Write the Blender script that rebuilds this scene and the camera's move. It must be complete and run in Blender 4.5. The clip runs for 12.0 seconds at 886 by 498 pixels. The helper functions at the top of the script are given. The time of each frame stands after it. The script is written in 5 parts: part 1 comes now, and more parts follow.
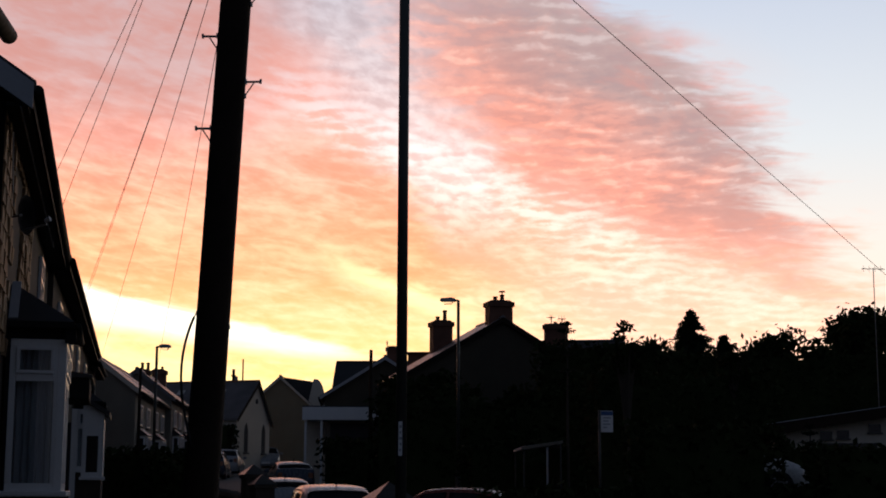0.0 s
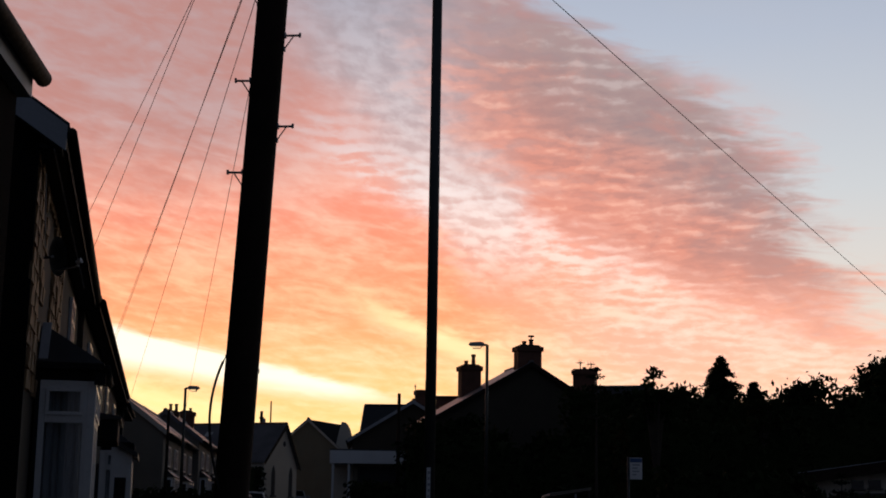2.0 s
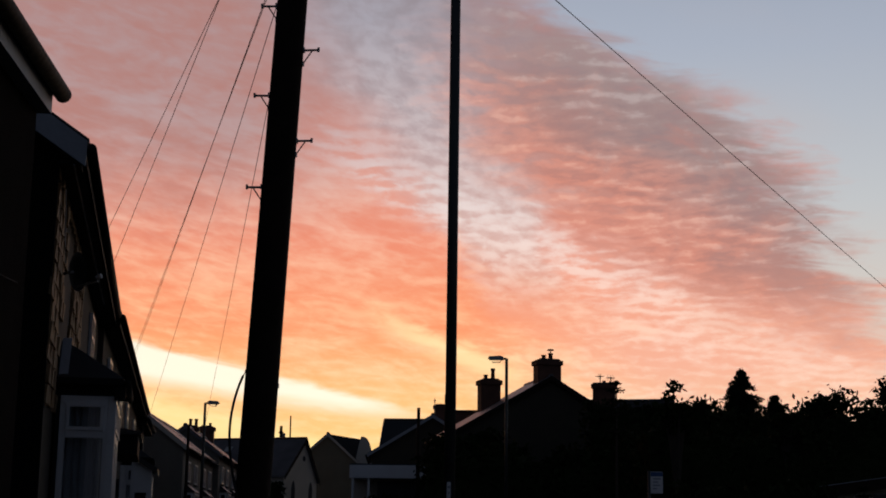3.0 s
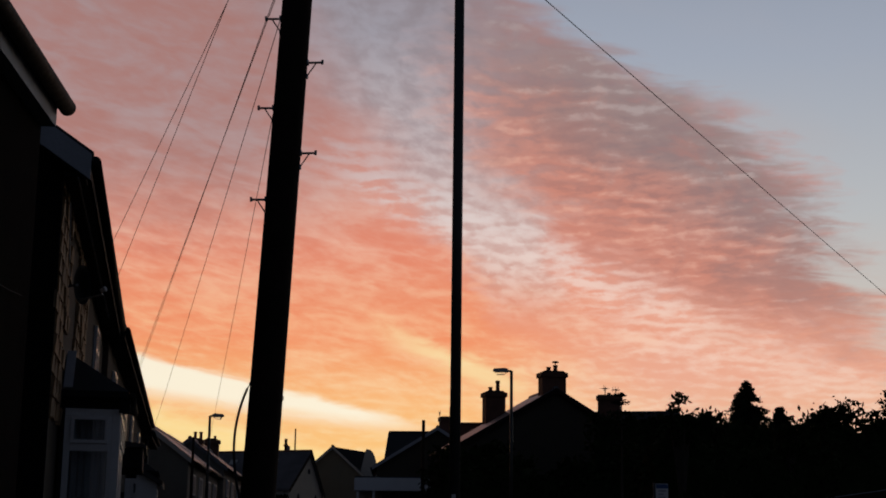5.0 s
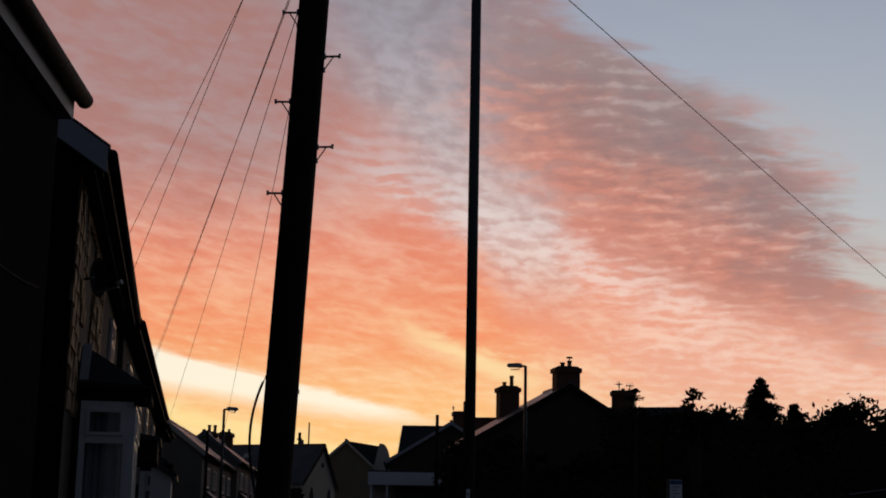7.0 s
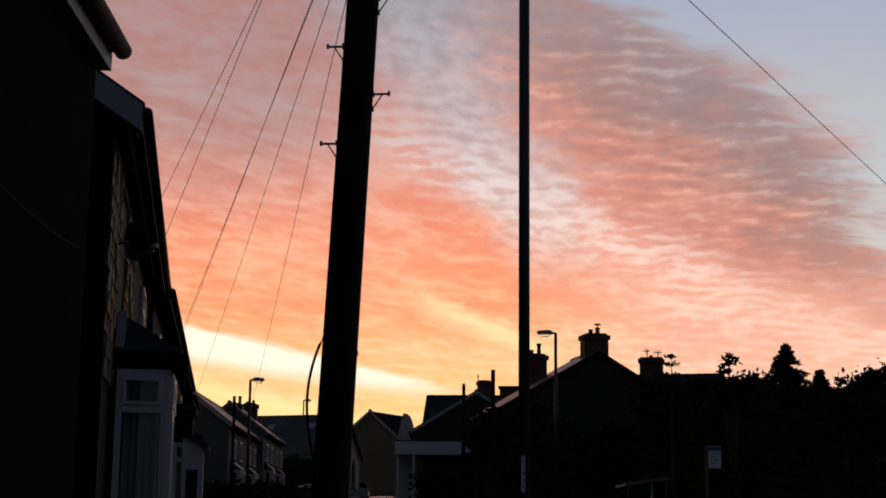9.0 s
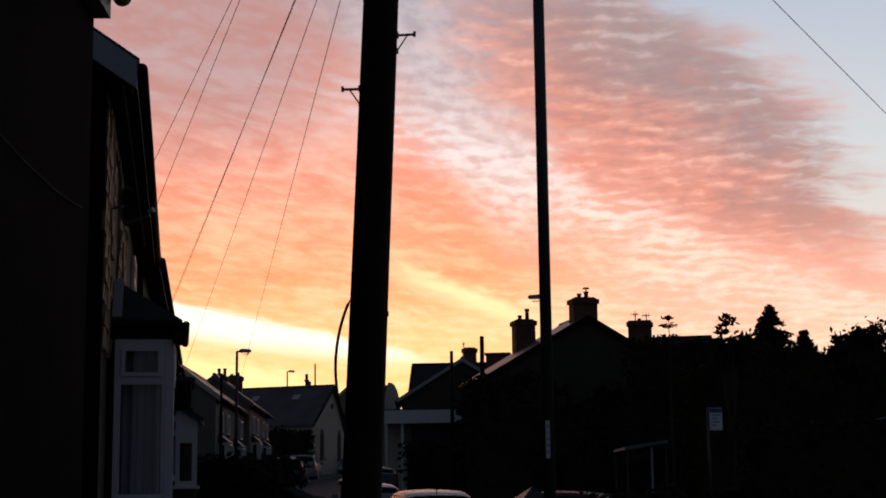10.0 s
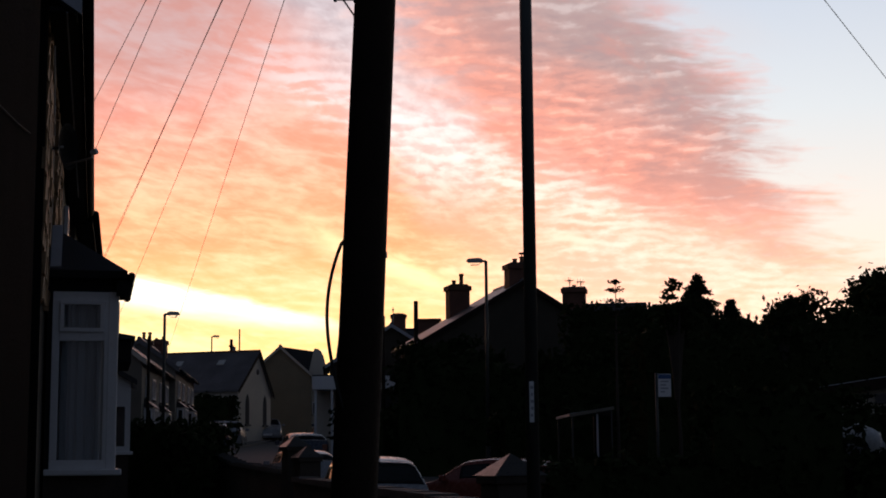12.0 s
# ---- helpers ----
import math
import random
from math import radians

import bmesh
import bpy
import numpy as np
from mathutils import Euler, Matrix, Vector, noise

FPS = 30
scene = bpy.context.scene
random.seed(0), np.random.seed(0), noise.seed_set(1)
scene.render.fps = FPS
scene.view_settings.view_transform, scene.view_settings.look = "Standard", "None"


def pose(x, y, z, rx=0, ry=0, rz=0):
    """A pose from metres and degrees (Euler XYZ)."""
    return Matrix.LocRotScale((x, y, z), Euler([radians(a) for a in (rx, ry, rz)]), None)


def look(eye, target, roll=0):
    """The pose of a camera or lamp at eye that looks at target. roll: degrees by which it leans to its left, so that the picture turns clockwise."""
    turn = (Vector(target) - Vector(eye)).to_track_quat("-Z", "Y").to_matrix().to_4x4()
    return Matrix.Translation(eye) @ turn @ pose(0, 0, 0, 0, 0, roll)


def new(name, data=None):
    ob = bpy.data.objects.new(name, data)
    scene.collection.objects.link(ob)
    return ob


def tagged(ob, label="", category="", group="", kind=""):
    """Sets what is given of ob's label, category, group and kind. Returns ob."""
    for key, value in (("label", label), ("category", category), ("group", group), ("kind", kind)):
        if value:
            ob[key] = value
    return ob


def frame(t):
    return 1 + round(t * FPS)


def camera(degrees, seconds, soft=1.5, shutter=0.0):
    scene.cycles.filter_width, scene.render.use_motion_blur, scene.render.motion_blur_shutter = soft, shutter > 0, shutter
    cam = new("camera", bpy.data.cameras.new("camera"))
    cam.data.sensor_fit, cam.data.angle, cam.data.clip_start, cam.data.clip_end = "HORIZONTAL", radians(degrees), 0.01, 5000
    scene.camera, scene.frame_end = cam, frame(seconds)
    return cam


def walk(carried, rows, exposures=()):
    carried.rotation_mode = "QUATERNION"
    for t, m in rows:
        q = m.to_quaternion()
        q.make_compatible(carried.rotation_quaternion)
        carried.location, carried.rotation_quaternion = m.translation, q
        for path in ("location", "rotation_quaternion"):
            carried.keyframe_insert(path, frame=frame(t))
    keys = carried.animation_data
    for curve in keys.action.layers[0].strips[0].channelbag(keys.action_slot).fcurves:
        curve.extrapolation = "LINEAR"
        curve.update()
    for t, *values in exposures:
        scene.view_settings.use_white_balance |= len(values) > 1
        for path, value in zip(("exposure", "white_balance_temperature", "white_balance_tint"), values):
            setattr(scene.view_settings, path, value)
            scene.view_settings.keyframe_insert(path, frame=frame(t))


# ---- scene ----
cam = camera(33.0, 12.0, 1.8)
PATH = [
    (0, (0.443, -0.338, 1.54), (0.358, 1.634, 1.859), 0.2),
    (0.5, (0.435, -0.323, 1.546), (0.341, 1.647, 1.878), 0.3),
    (1, (0.438, -0.334, 1.545), (0.343, 1.634, 1.893), 0.3),
    (1.5, (0.437, -0.318, 1.549), (0.339, 1.647, 1.908), 0.4),
    (2, (0.432, -0.308, 1.562), (0.308, 1.653, 1.938), 0.9),
    (2.5, (0.431, -0.3, 1.558), (0.279, 1.657, 1.943), 0.8),
    (3, (0.427, -0.293, 1.563), (0.278, 1.662, 1.957), 0.8),
    (5, (0.429, -0.289, 1.561), (0.274, 1.662, 1.971), 0.7),
    (5.5, (0.431, -0.311, 1.556), (0.274, 1.641, 1.963), 1.0),
    (6, (0.424, -0.291, 1.554), (0.26, 1.66, 1.963), 0.8),
    (6.5, (0.409, -0.274, 1.563), (0.241, 1.677, 1.967), 1.1),
    (7, (0.415, -0.287, 1.558), (0.241, 1.664, 1.961), 1.1),
    (9, (0.045, 0.302, 1.559), (-0.152, 2.259, 1.923), 0.6),
    (9.5, (-0.161, 0.6, 1.54), (-0.422, 2.556, 1.868), 0.3),
    (10, (-0.374, 0.941, 1.574), (-0.54, 2.907, 1.897), -0.7),
    (10.5, (-0.548, 1.326, 1.561), (-0.709, 3.293, 1.887), -1.7),
    (11, (-0.719, 1.58, 1.547), (-0.874, 3.554, 1.828), 0.5),
    (11.5, (-0.881, 1.812, 1.563), (-0.94, 3.793, 1.83), -0.3),
    (12, (-0.916, 2.016, 1.571), (-0.978, 3.995, 1.851), -0.5),
]
walk(cam, [(t, look(eye, target, roll)) for t, eye, target, roll in PATH],
     [(0, 0.08), (1.0, 0.0), (2.0, -0.3), (3.0, -0.55), (5.5, -0.75), (7.0, -0.7), (9.0, -0.5), (10.0, -0.22), (11.0, 0.0), (12.0, 0.06)])

# ---- sky and light ----
world = bpy.data.worlds.new("dusk_sky")
scene.world = world
world.use_nodes = True
wn, wl = world.node_tree.nodes, world.node_tree.links
wn.clear()


def feed(nodes_links, socket, value):
    if hasattr(value, "is_output"):
        nodes_links.new(value, socket)
    else:
        socket.default_value = value


class Shade:
    """Short writing for a node tree."""

    def __init__(self, tree):
        self.n, self.l = tree.nodes, tree.links

    def m(self, op, a, b=0.0, clamp=False):
        node = self.n.new("ShaderNodeMath")
        node.operation, node.use_clamp = op, clamp
        feed(self.l, node.inputs[0], a)
        feed(self.l, node.inputs[1], b)
        return node.outputs[0]

    def rng(self, v, a, b, c=0.0, d=1.0, smooth=True):
        node = self.n.new("ShaderNodeMapRange")
        node.interpolation_type = "SMOOTHSTEP" if smooth else "LINEAR"
        for k, x in enumerate((v, a, b, c, d)):
            feed(self.l, node.inputs[k], x)
        return node.outputs[0]

    def xyz(self, a, b, c=0.0):
        node = self.n.new("ShaderNodeCombineXYZ")
        for k, x in enumerate((a, b, c)):
            feed(self.l, node.inputs[k], x)
        return node.outputs[0]

    def noise(self, vec, scale, detail=4.0, rough=0.55, dist=0.0):
        node = self.n.new("ShaderNodeTexNoise")
        feed(self.l, node.inputs["Vector"], vec)
        node.inputs["Scale"].default_value, node.inputs["Detail"].default_value = scale, detail
        node.inputs["Roughness"].default_value, node.inputs["Distortion"].default_value = rough, dist
        return node.outputs["Fac"]

    def ramp(self, v, stops):
        node = self.n.new("ShaderNodeValToRGB")
        el = node.color_ramp.elements
        while len(el) < len(stops):
            el.new(0.5)
        for e, (p, col) in zip(el, stops):
            e.position, e.color = p, (*col, 1) if len(col) == 3 else col
        feed(self.l, node.inputs[0], v)
        return node.outputs[0]

    def mix(self, f, a, b, kind="MIX"):
        node = self.n.new("ShaderNodeMix")
        node.data_type, node.blend_type = "RGBA", kind
        feed(self.l, node.inputs[0], f)
        feed(self.l, node.inputs[6], a if hasattr(a, "is_output") else (*a, 1))
        feed(self.l, node.inputs[7], b if hasattr(b, "is_output") else (*b, 1))
        return node.outputs[2]


def srgb(r, g, b):
    return tuple((v / 255 / 12.92) if v < 11 else ((v / 255 + 0.055) / 1.055) ** 2.4 for v in (r, g, b))


def build_sky():
    k = Shade(world.node_tree)
    coord = wn.new("ShaderNodeTexCoord")
    split = wn.new("ShaderNodeSeparateXYZ")
    wl.new(coord.outputs["Generated"], split.inputs[0])
    x, y, z = split.outputs
    az = k.m("MULTIPLY", k.m("ARCTAN2", x, y), 57.2958)
    el = k.m("MULTIPLY", k.m("ARCSINE", z), 57.2958)
    # finer towards the horizon, as a level sheet of cloud is
    v = k.m("MULTIPLY", k.m("LOGARITHM", k.m("ADD", k.m("MAXIMUM", el, 0.0), 6.0), 2.718282), 14.0)
    u = k.m("DIVIDE", az, k.m("ADD", k.m("MULTIPLY", k.m("MAXIMUM", el, 0.0), 0.035), 0.55))
    along = k.m("SUBTRACT", k.m("MULTIPLY", az, 0.95), k.m("MULTIPLY", el, 0.31))
    across = k.m("ADD", k.m("MULTIPLY", az, 0.31), k.m("MULTIPLY", el, 0.95))
    streak = k.noise(k.xyz(k.m("MULTIPLY", along, 0.10), k.m("MULTIPLY", across, 0.40), 3.1), 1.0, 5, 0.6, 0.5)
    lump = k.noise(k.xyz(k.m("MULTIPLY", az, 0.28), k.m("MULTIPLY", el, 0.42), 5.5), 1.0, 5, 0.62, 0.6)
    vt = k.m("ADD", v, k.m("MULTIPLY", u, 0.07))
    ripple = k.noise(k.xyz(k.m("MULTIPLY", u, 0.42), k.m("MULTIPLY", vt, 1.75), 1.7), 1.0, 3.5, 0.55, 0.7)
    fine = k.noise(k.xyz(k.m("MULTIPLY", u, 1.5), k.m("MULTIPLY", vt, 4.2), 7.7), 1.0, 4, 0.6, 0.4)
    finger = k.noise(k.xyz(k.m("MULTIPLY", u, 0.22), k.m("MULTIPLY", vt, 1.75), 1.7), 1.0, 3, 0.6, 0.5)
    wob = k.m("ADD", k.m("MULTIPLY", k.m("SUBTRACT", streak, 0.5), 3.0), k.m("ADD", k.m("MULTIPLY", k.m("SUBTRACT", ripple, 0.5), 2.4), k.m("MULTIPLY", k.m("SUBTRACT", lump, 0.5), 2.6)))
    e = k.m("DIVIDE", k.m("ADD", el, 2.0), 40.0, clamp=True)

    def at(deg):
        return (deg + 2) / 40

    # sheet of cloud lit from below: yellow at the skyline, orange, then dull rose overhead
    lit = k.ramp(e, [(at(-1), srgb(248, 186, 98)), (at(3.5), srgb(252, 202, 130)), (at(6), srgb(252, 184, 122)), (at(8.3), srgb(246, 148, 104)), (at(11.5), srgb(233, 137, 109)), (at(14), srgb(216, 138, 120)), (at(18), srgb(176, 130, 126)), (at(36), srgb(90, 85, 95))])
    warm = k.ramp(e, [(at(-1), srgb(236, 184, 130)), (at(4), srgb(242, 190, 152)), (at(7), srgb(240, 172, 146)), (at(10), srgb(234, 156, 132)), (at(13), srgb(216, 144, 130)), (at(16), srgb(196, 138, 130)), (at(19), srgb(170, 136, 136)), (at(36), srgb(90, 88, 98))])
    gap = k.ramp(e, [(at(-1), srgb(254, 212, 130)), (at(3.5), srgb(255, 230, 176)), (at(6), srgb(255, 216, 168)), (at(9), srgb(254, 192, 148)), (at(12), srgb(244, 188, 164)), (at(15), srgb(212, 176, 170)), (at(19), srgb(176, 160, 166)), (at(36), srgb(100, 105, 120))])
    cream = k.ramp(e, [(at(-1), srgb(246, 202, 164)), (at(5), srgb(248, 204, 178)), (at(8.5), srgb(248, 203, 185)), (at(12), srgb(234, 198, 188)), (at(15), srgb(204, 182, 178)), (at(19), srgb(178, 170, 178)), (at(36), srgb(100, 105, 120))])
    north = k.rng(k.m("ADD", az, wob), -4.0, 5.0)
    lit, gap = k.mix(north, lit, warm), k.mix(north, gap, cream)
    # dull rose-brown to the upper left
    dull = k.m("MULTIPLY", k.rng(k.m("ADD", el, wob), 10.5, 16.0), k.rng(k.m("ADD", az, wob), -7.0, -13.0))
    lit = k.mix(k.m("MULTIPLY", dull, 0.85), lit, srgb(172, 122, 116))
    gap = k.mix(k.m("MULTIPLY", dull, 0.8), gap, srgb(170, 148, 150))
    tex = k.m("ADD", k.m("MULTIPLY", streak, 0.5), k.m("ADD", k.m("MULTIPLY", ripple, 0.55), k.m("MULTIPLY", fine, 0.2)))
    wave = k.noise(k.xyz(k.m("MULTIPLY", u, 0.5), k.m("MULTIPLY", v, 0.5), 9.0), 1.0, 2, 0.5)
    vc = k.m("ADD", k.m("SUBTRACT", v, k.m("MULTIPLY", u, 0.05)), k.m("MULTIPLY", wave, 0.35))
    comb = k.noise(k.xyz(k.m("MULTIPLY", u, 0.62), k.m("MULTIPLY", vc, 4.3), 4.4), 1.0, 1.6, 0.5)
    # regular ripples, bent by a slow wave and strong only in patches
    bend = k.noise(k.xyz(k.m("MULTIPLY", u, 0.32), k.m("MULTIPLY", vt, 0.5), 15.0), 1.0, 2, 0.45)
    patch = k.noise(k.xyz(k.m("MULTIPLY", u, 0.3), k.m("MULTIPLY", v, 0.55), 21.0), 1.0, 2, 0.5)
    cell = k.noise(k.xyz(k.m("MULTIPLY", u, 1.25), k.m("MULTIPLY", vt, 2.6), 18.0), 1.0, 3, 0.55, 0.3)
    waves = k.m("SINE", k.m("ADD", k.m("MULTIPLY", vt, 17.0), k.m("ADD", k.m("MULTIPLY", bend, 13.0), k.m("MULTIPLY", cell, 3.5))))
    waves = k.m("MULTIPLY", waves, k.rng(patch, 0.38, 0.62, 0.015, 0.075))
    comb = k.m("ADD", k.m("ADD", k.m("MULTIPLY", comb, 0.5), k.m("MULTIPLY", fine, 0.28)), k.m("ADD", k.m("MULTIPLY", cell, 0.22), waves))
    tex = k.m("ADD", tex, k.m("MULTIPLY", k.m("SUBTRACT", comb, 0.5), k.rng(north, 0.0, 1.0, 0.25, 0.75)))
    col = k.mix(k.m("MULTIPLY", k.rng(tex, 0.76, 0.38), k.rng(north, 0.0, 1.0, 0.75, 0.92)), lit, gap)
    # grey-lavender rift between the two banks
    mid = k.m("SUBTRACT", az, k.m("SUBTRACT", -6.8, k.m("MULTIPLY", k.m("SUBTRACT", el, 21.3), 0.5)))
    half = k.rng(el, 7.5, 20.0, 1.3, 5.0, False)
    rift = k.rng(k.m("DIVIDE", k.m("ABSOLUTE", k.m("ADD", mid, wob)), half), 1.25, 0.35)
    rift = k.m("MULTIPLY", rift, k.rng(el, 8.0, 11.5))
    pale = k.ramp(e, [(at(8), srgb(244, 198, 176)), (at(12), srgb(226, 204, 198)), (at(16), srgb(198, 186, 188)), (at(20), srgb(160, 156, 166)), (at(36), srgb(100, 105, 120))])
    grey = k.ramp(e, [(at(8), srgb(226, 150, 125)), (at(12), srgb(200, 165, 158)), (at(16), srgb(168, 154, 158)), (at(20), srgb(146, 140, 148)), (at(36), srgb(90, 95, 108))])
    col = k.mix(k.m("MULTIPLY", rift, 0.85), col, k.mix(k.rng(k.m("ADD", k.m("MULTIPLY", cell, 0.6), k.m("MULTIPLY", comb, 0.5)), 0.72, 0.41), grey, pale))
    # pale rippled seam running down along the bank's lower edge
    seam = k.m("ADD", k.m("SUBTRACT", el, k.m("SUBTRACT", 11.7, k.m("MULTIPLY", k.m("ADD", az, 1.0), 0.41))), k.m("MULTIPLY", wob, 0.35))
    seam = k.m("MULTIPLY", k.rng(k.m("ABSOLUTE", seam), 1.7, 0.1), k.m("MULTIPLY", k.rng(az, -11.0, -6.0), k.rng(az, 10.0, 4.0)))
    seam = k.m("MULTIPLY", seam, k.m("MULTIPLY", k.rng(comb, 0.60, 0.40, 0.15, 0.8), k.rng(az, 0.0, 7.0, 1.0, 0.65)))
    # thick rose bank, greyer along its north edge
    dx, dz = k.m("SUBTRACT", az, 4.0), k.m("SUBTRACT", el, 14.2)
    d1 = k.m("ADD", k.m("MULTIPLY", dx, 0.84), k.m("MULTIPLY", dz, -0.54))
    d2 = k.m("ADD", k.m("ADD", k.m("MULTIPLY", dx, 0.54), k.m("MULTIPLY", dz, 0.84)), k.m("MULTIPLY", wob, 0.8))
    far = k.m("ADD", k.m("POWER", k.m("DIVIDE", k.m("ABSOLUTE", d1), 10.4), 2.0), k.m("POWER", k.m("DIVIDE", k.m("ABSOLUTE", d2), 3.9), 2.0))
    side = k.rng(k.m("ADD", d2, k.m("MULTIPLY", k.m("SUBTRACT", lump, 0.5), 4.0)), -2.6, 2.2)
    bank = k.mix(side, srgb(206, 133, 116), srgb(150, 128, 127))
    shade = k.mix(side, srgb(181, 121, 110), srgb(138, 121, 123))
    bright = k.mix(side, srgb(236, 172, 150), srgb(184, 166, 164))
    bank = k.mix(k.rng(comb, 0.48, 0.62), bank, shade)
    bank = k.mix(k.m("MULTIPLY", k.rng(comb, 0.48, 0.34), 0.6), bank, bright)
    bank = k.mix(k.m("MULTIPLY", k.rng(lump, 0.50, 0.72), 0.5), bank, srgb(175, 118, 109))
    col = k.mix(k.m("MULTIPLY", k.rng(k.m("ADD", far, k.m("MULTIPLY", k.m("SUBTRACT", comb, 0.5), 1.6)), 1.4, 0.2), 0.92), col, bank)
    col = k.mix(seam, col, k.ramp(e, [(at(7), srgb(251, 207, 178)), (at(10), srgb(248, 211, 196)), (at(13), srgb(226, 208, 204)), (at(16), srgb(196, 188, 192))]))
    # bright slots under the deck, low in the west
    low = k.m("SUBTRACT", el, k.m("SUBTRACT", 7.5, k.m("MULTIPLY", k.m("ADD", az, 16.0), 0.215)))
    low = k.m("ADD", low, k.m("ADD", k.m("MULTIPLY", k.m("SUBTRACT", streak, 0.5), 0.7), k.m("MULTIPLY", k.m("SUBTRACT", ripple, 0.5), 0.5)))
    wide = k.rng(az, -16.0, -6.0, 1.25, 0.25, False)
    first = k.m("MULTIPLY", k.rng(low, 0.16, -0.2), k.rng(k.m("ADD", low, wide), -0.55, 0.25))
    second = k.m("MULTIPLY", k.rng(k.m("ADD", low, 2.1), 0.5, -0.2), k.rng(k.m("ADD", low, 2.1), -1.2, -0.3))
    west = k.m("MULTIPLY", k.rng(az, -4.0, -8.0), k.rng(az, -60.0, -25.0))
    col = k.mix(k.m("MULTIPLY", k.m("MULTIPLY", first, west), 0.92), col, srgb(255, 245, 222))
    col = k.mix(k.m("MULTIPLY", k.m("MULTIPLY", second, west), 0.6), col, srgb(255, 232, 162))
    # a torn yellow streak above them, brightest over the street
    torn = k.m("SUBTRACT", el, k.m("SUBTRACT", 8.1, k.m("MULTIPLY", k.m("ADD", az, 5.6), 0.36)))
    torn = k.m("ADD", torn, k.m("ADD", k.m("MULTIPLY", k.m("SUBTRACT", ripple, 0.5), 1.1), k.m("MULTIPLY", k.m("SUBTRACT", streak, 0.5), 0.7)))
    torn = k.m("MULTIPLY", k.rng(k.m("ABSOLUTE", torn), 0.75, 0.05), k.m("MULTIPLY", k.rng(az, -8.0, -4.8), k.rng(az, -0.5, -2.6)))
    col = k.mix(k.m("MULTIPLY", torn, 0.6), col, srgb(255, 234, 176))
    # a little less red than the pure cloud colours
    col = k.mix(1.0, col, (0.995, 1.035, 1.045), "MULTIPLY")
    # open sky to the north, the bank's edge combed out into fingers
    edge = k.m("ADD", k.m("MULTIPLY", az, 0.826), k.m("MULTIPLY", el, 0.565))
    edge = k.m("ADD", edge, k.m("MULTIPLY", k.m("SUBTRACT", finger, 0.5), 6.5))
    edge = k.m("ADD", edge, k.m("MULTIPLY", k.m("SUBTRACT", fine, 0.5), 1.6))
    edge = k.m("ADD", edge, k.m("MULTIPLY", k.m("MAXIMUM", k.m("SUBTRACT", el, 16.5), 0.0), 0.9))
    clear = k.m("MULTIPLY", k.rng(edge, 13.9, 16.6), k.rng(az, 120.0, 60.0))
    blue = k.ramp(e, [(at(-1), srgb(232, 195, 155)), (at(5), srgb(226, 200, 176)), (at(9), srgb(206, 197, 188)), (at(13), srgb(188, 191, 194)), (at(19), srgb(164, 172, 187)), (at(36), srgb(95, 110, 140))])
    haze = k.noise(k.xyz(k.m("MULTIPLY", along, 0.07), k.m("MULTIPLY", across, 0.16), 12.0), 1.0, 3, 0.5)
    blue = k.mix(k.m("MULTIPLY", k.rng(haze, 0.45, 0.75), 0.35), blue, srgb(190, 176, 172))
    col = k.mix(clear, col, blue)
    # daylight fades away from the place of the sunset and towards the zenith
    near = k.m("ADD", k.m("MULTIPLY", x, math.sin(radians(-6))), k.m("MULTIPLY", y, math.cos(radians(-6))))
    fade = k.m("MULTIPLY", k.rng(near, 0.3, 0.96, 0.012, 1.0), k.rng(el, 19.0, 48.0, 1.0, 0.04))
    # the clear north keeps more of its light
    open_side = k.m("ADD", k.m("MULTIPLY", x, math.sin(radians(50))), k.m("MULTIPLY", y, math.cos(radians(50))))
    kept = k.m("MULTIPLY", k.m("MULTIPLY", k.rng(open_side, -0.1, 0.8), clear), k.rng(el, 15.0, 65.0, 0.11, 0.04))
    fade = k.m("MAXIMUM", fade, kept)
    dusk = k.mix(1.0, col, k.xyz(fade, fade, fade), "MULTIPLY")
    east = k.rng(near, 0.55, -0.3)
    dusk = k.mix(1.0, dusk, k.xyz(k.m("MULTIPLY", east, 0.025), k.m("MULTIPLY", east, 0.034), k.m("MULTIPLY", east, 0.054)), "ADD")
    nishita = wn.new("ShaderNodeTexSky")
    nishita.sky_type, nishita.sun_disc = "NISHITA", False
    nishita.sun_elevation, nishita.sun_rotation = radians(0.5), radians(-7)
    back = wn.new("ShaderNodeBackground")
    wl.new(dusk, back.inputs[0])
    back.inputs[1].default_value = 1.57
    soft = wn.new("ShaderNodeBackground")
    wl.new(nishita.outputs[0], soft.inputs[0])
    soft.inputs[1].default_value = 0.008
    both = wn.new("ShaderNodeAddShader")
    wl.new(back.outputs[0], both.inputs[0])
    wl.new(soft.outputs[0], both.inputs[1])
    out = wn.new("ShaderNodeOutputWorld")
    wl.new(both.outputs[0], out.inputs[0])


build_sky()
sun = new("sun", bpy.data.lights.new("sun", "SUN"))
sun.data.energy, sun.data.angle, sun.data.color = 0.08, radians(8), (1.0, 0.72, 0.45)
sun.matrix_world = look((-8, 70, 1.2), (0, 0, 0))


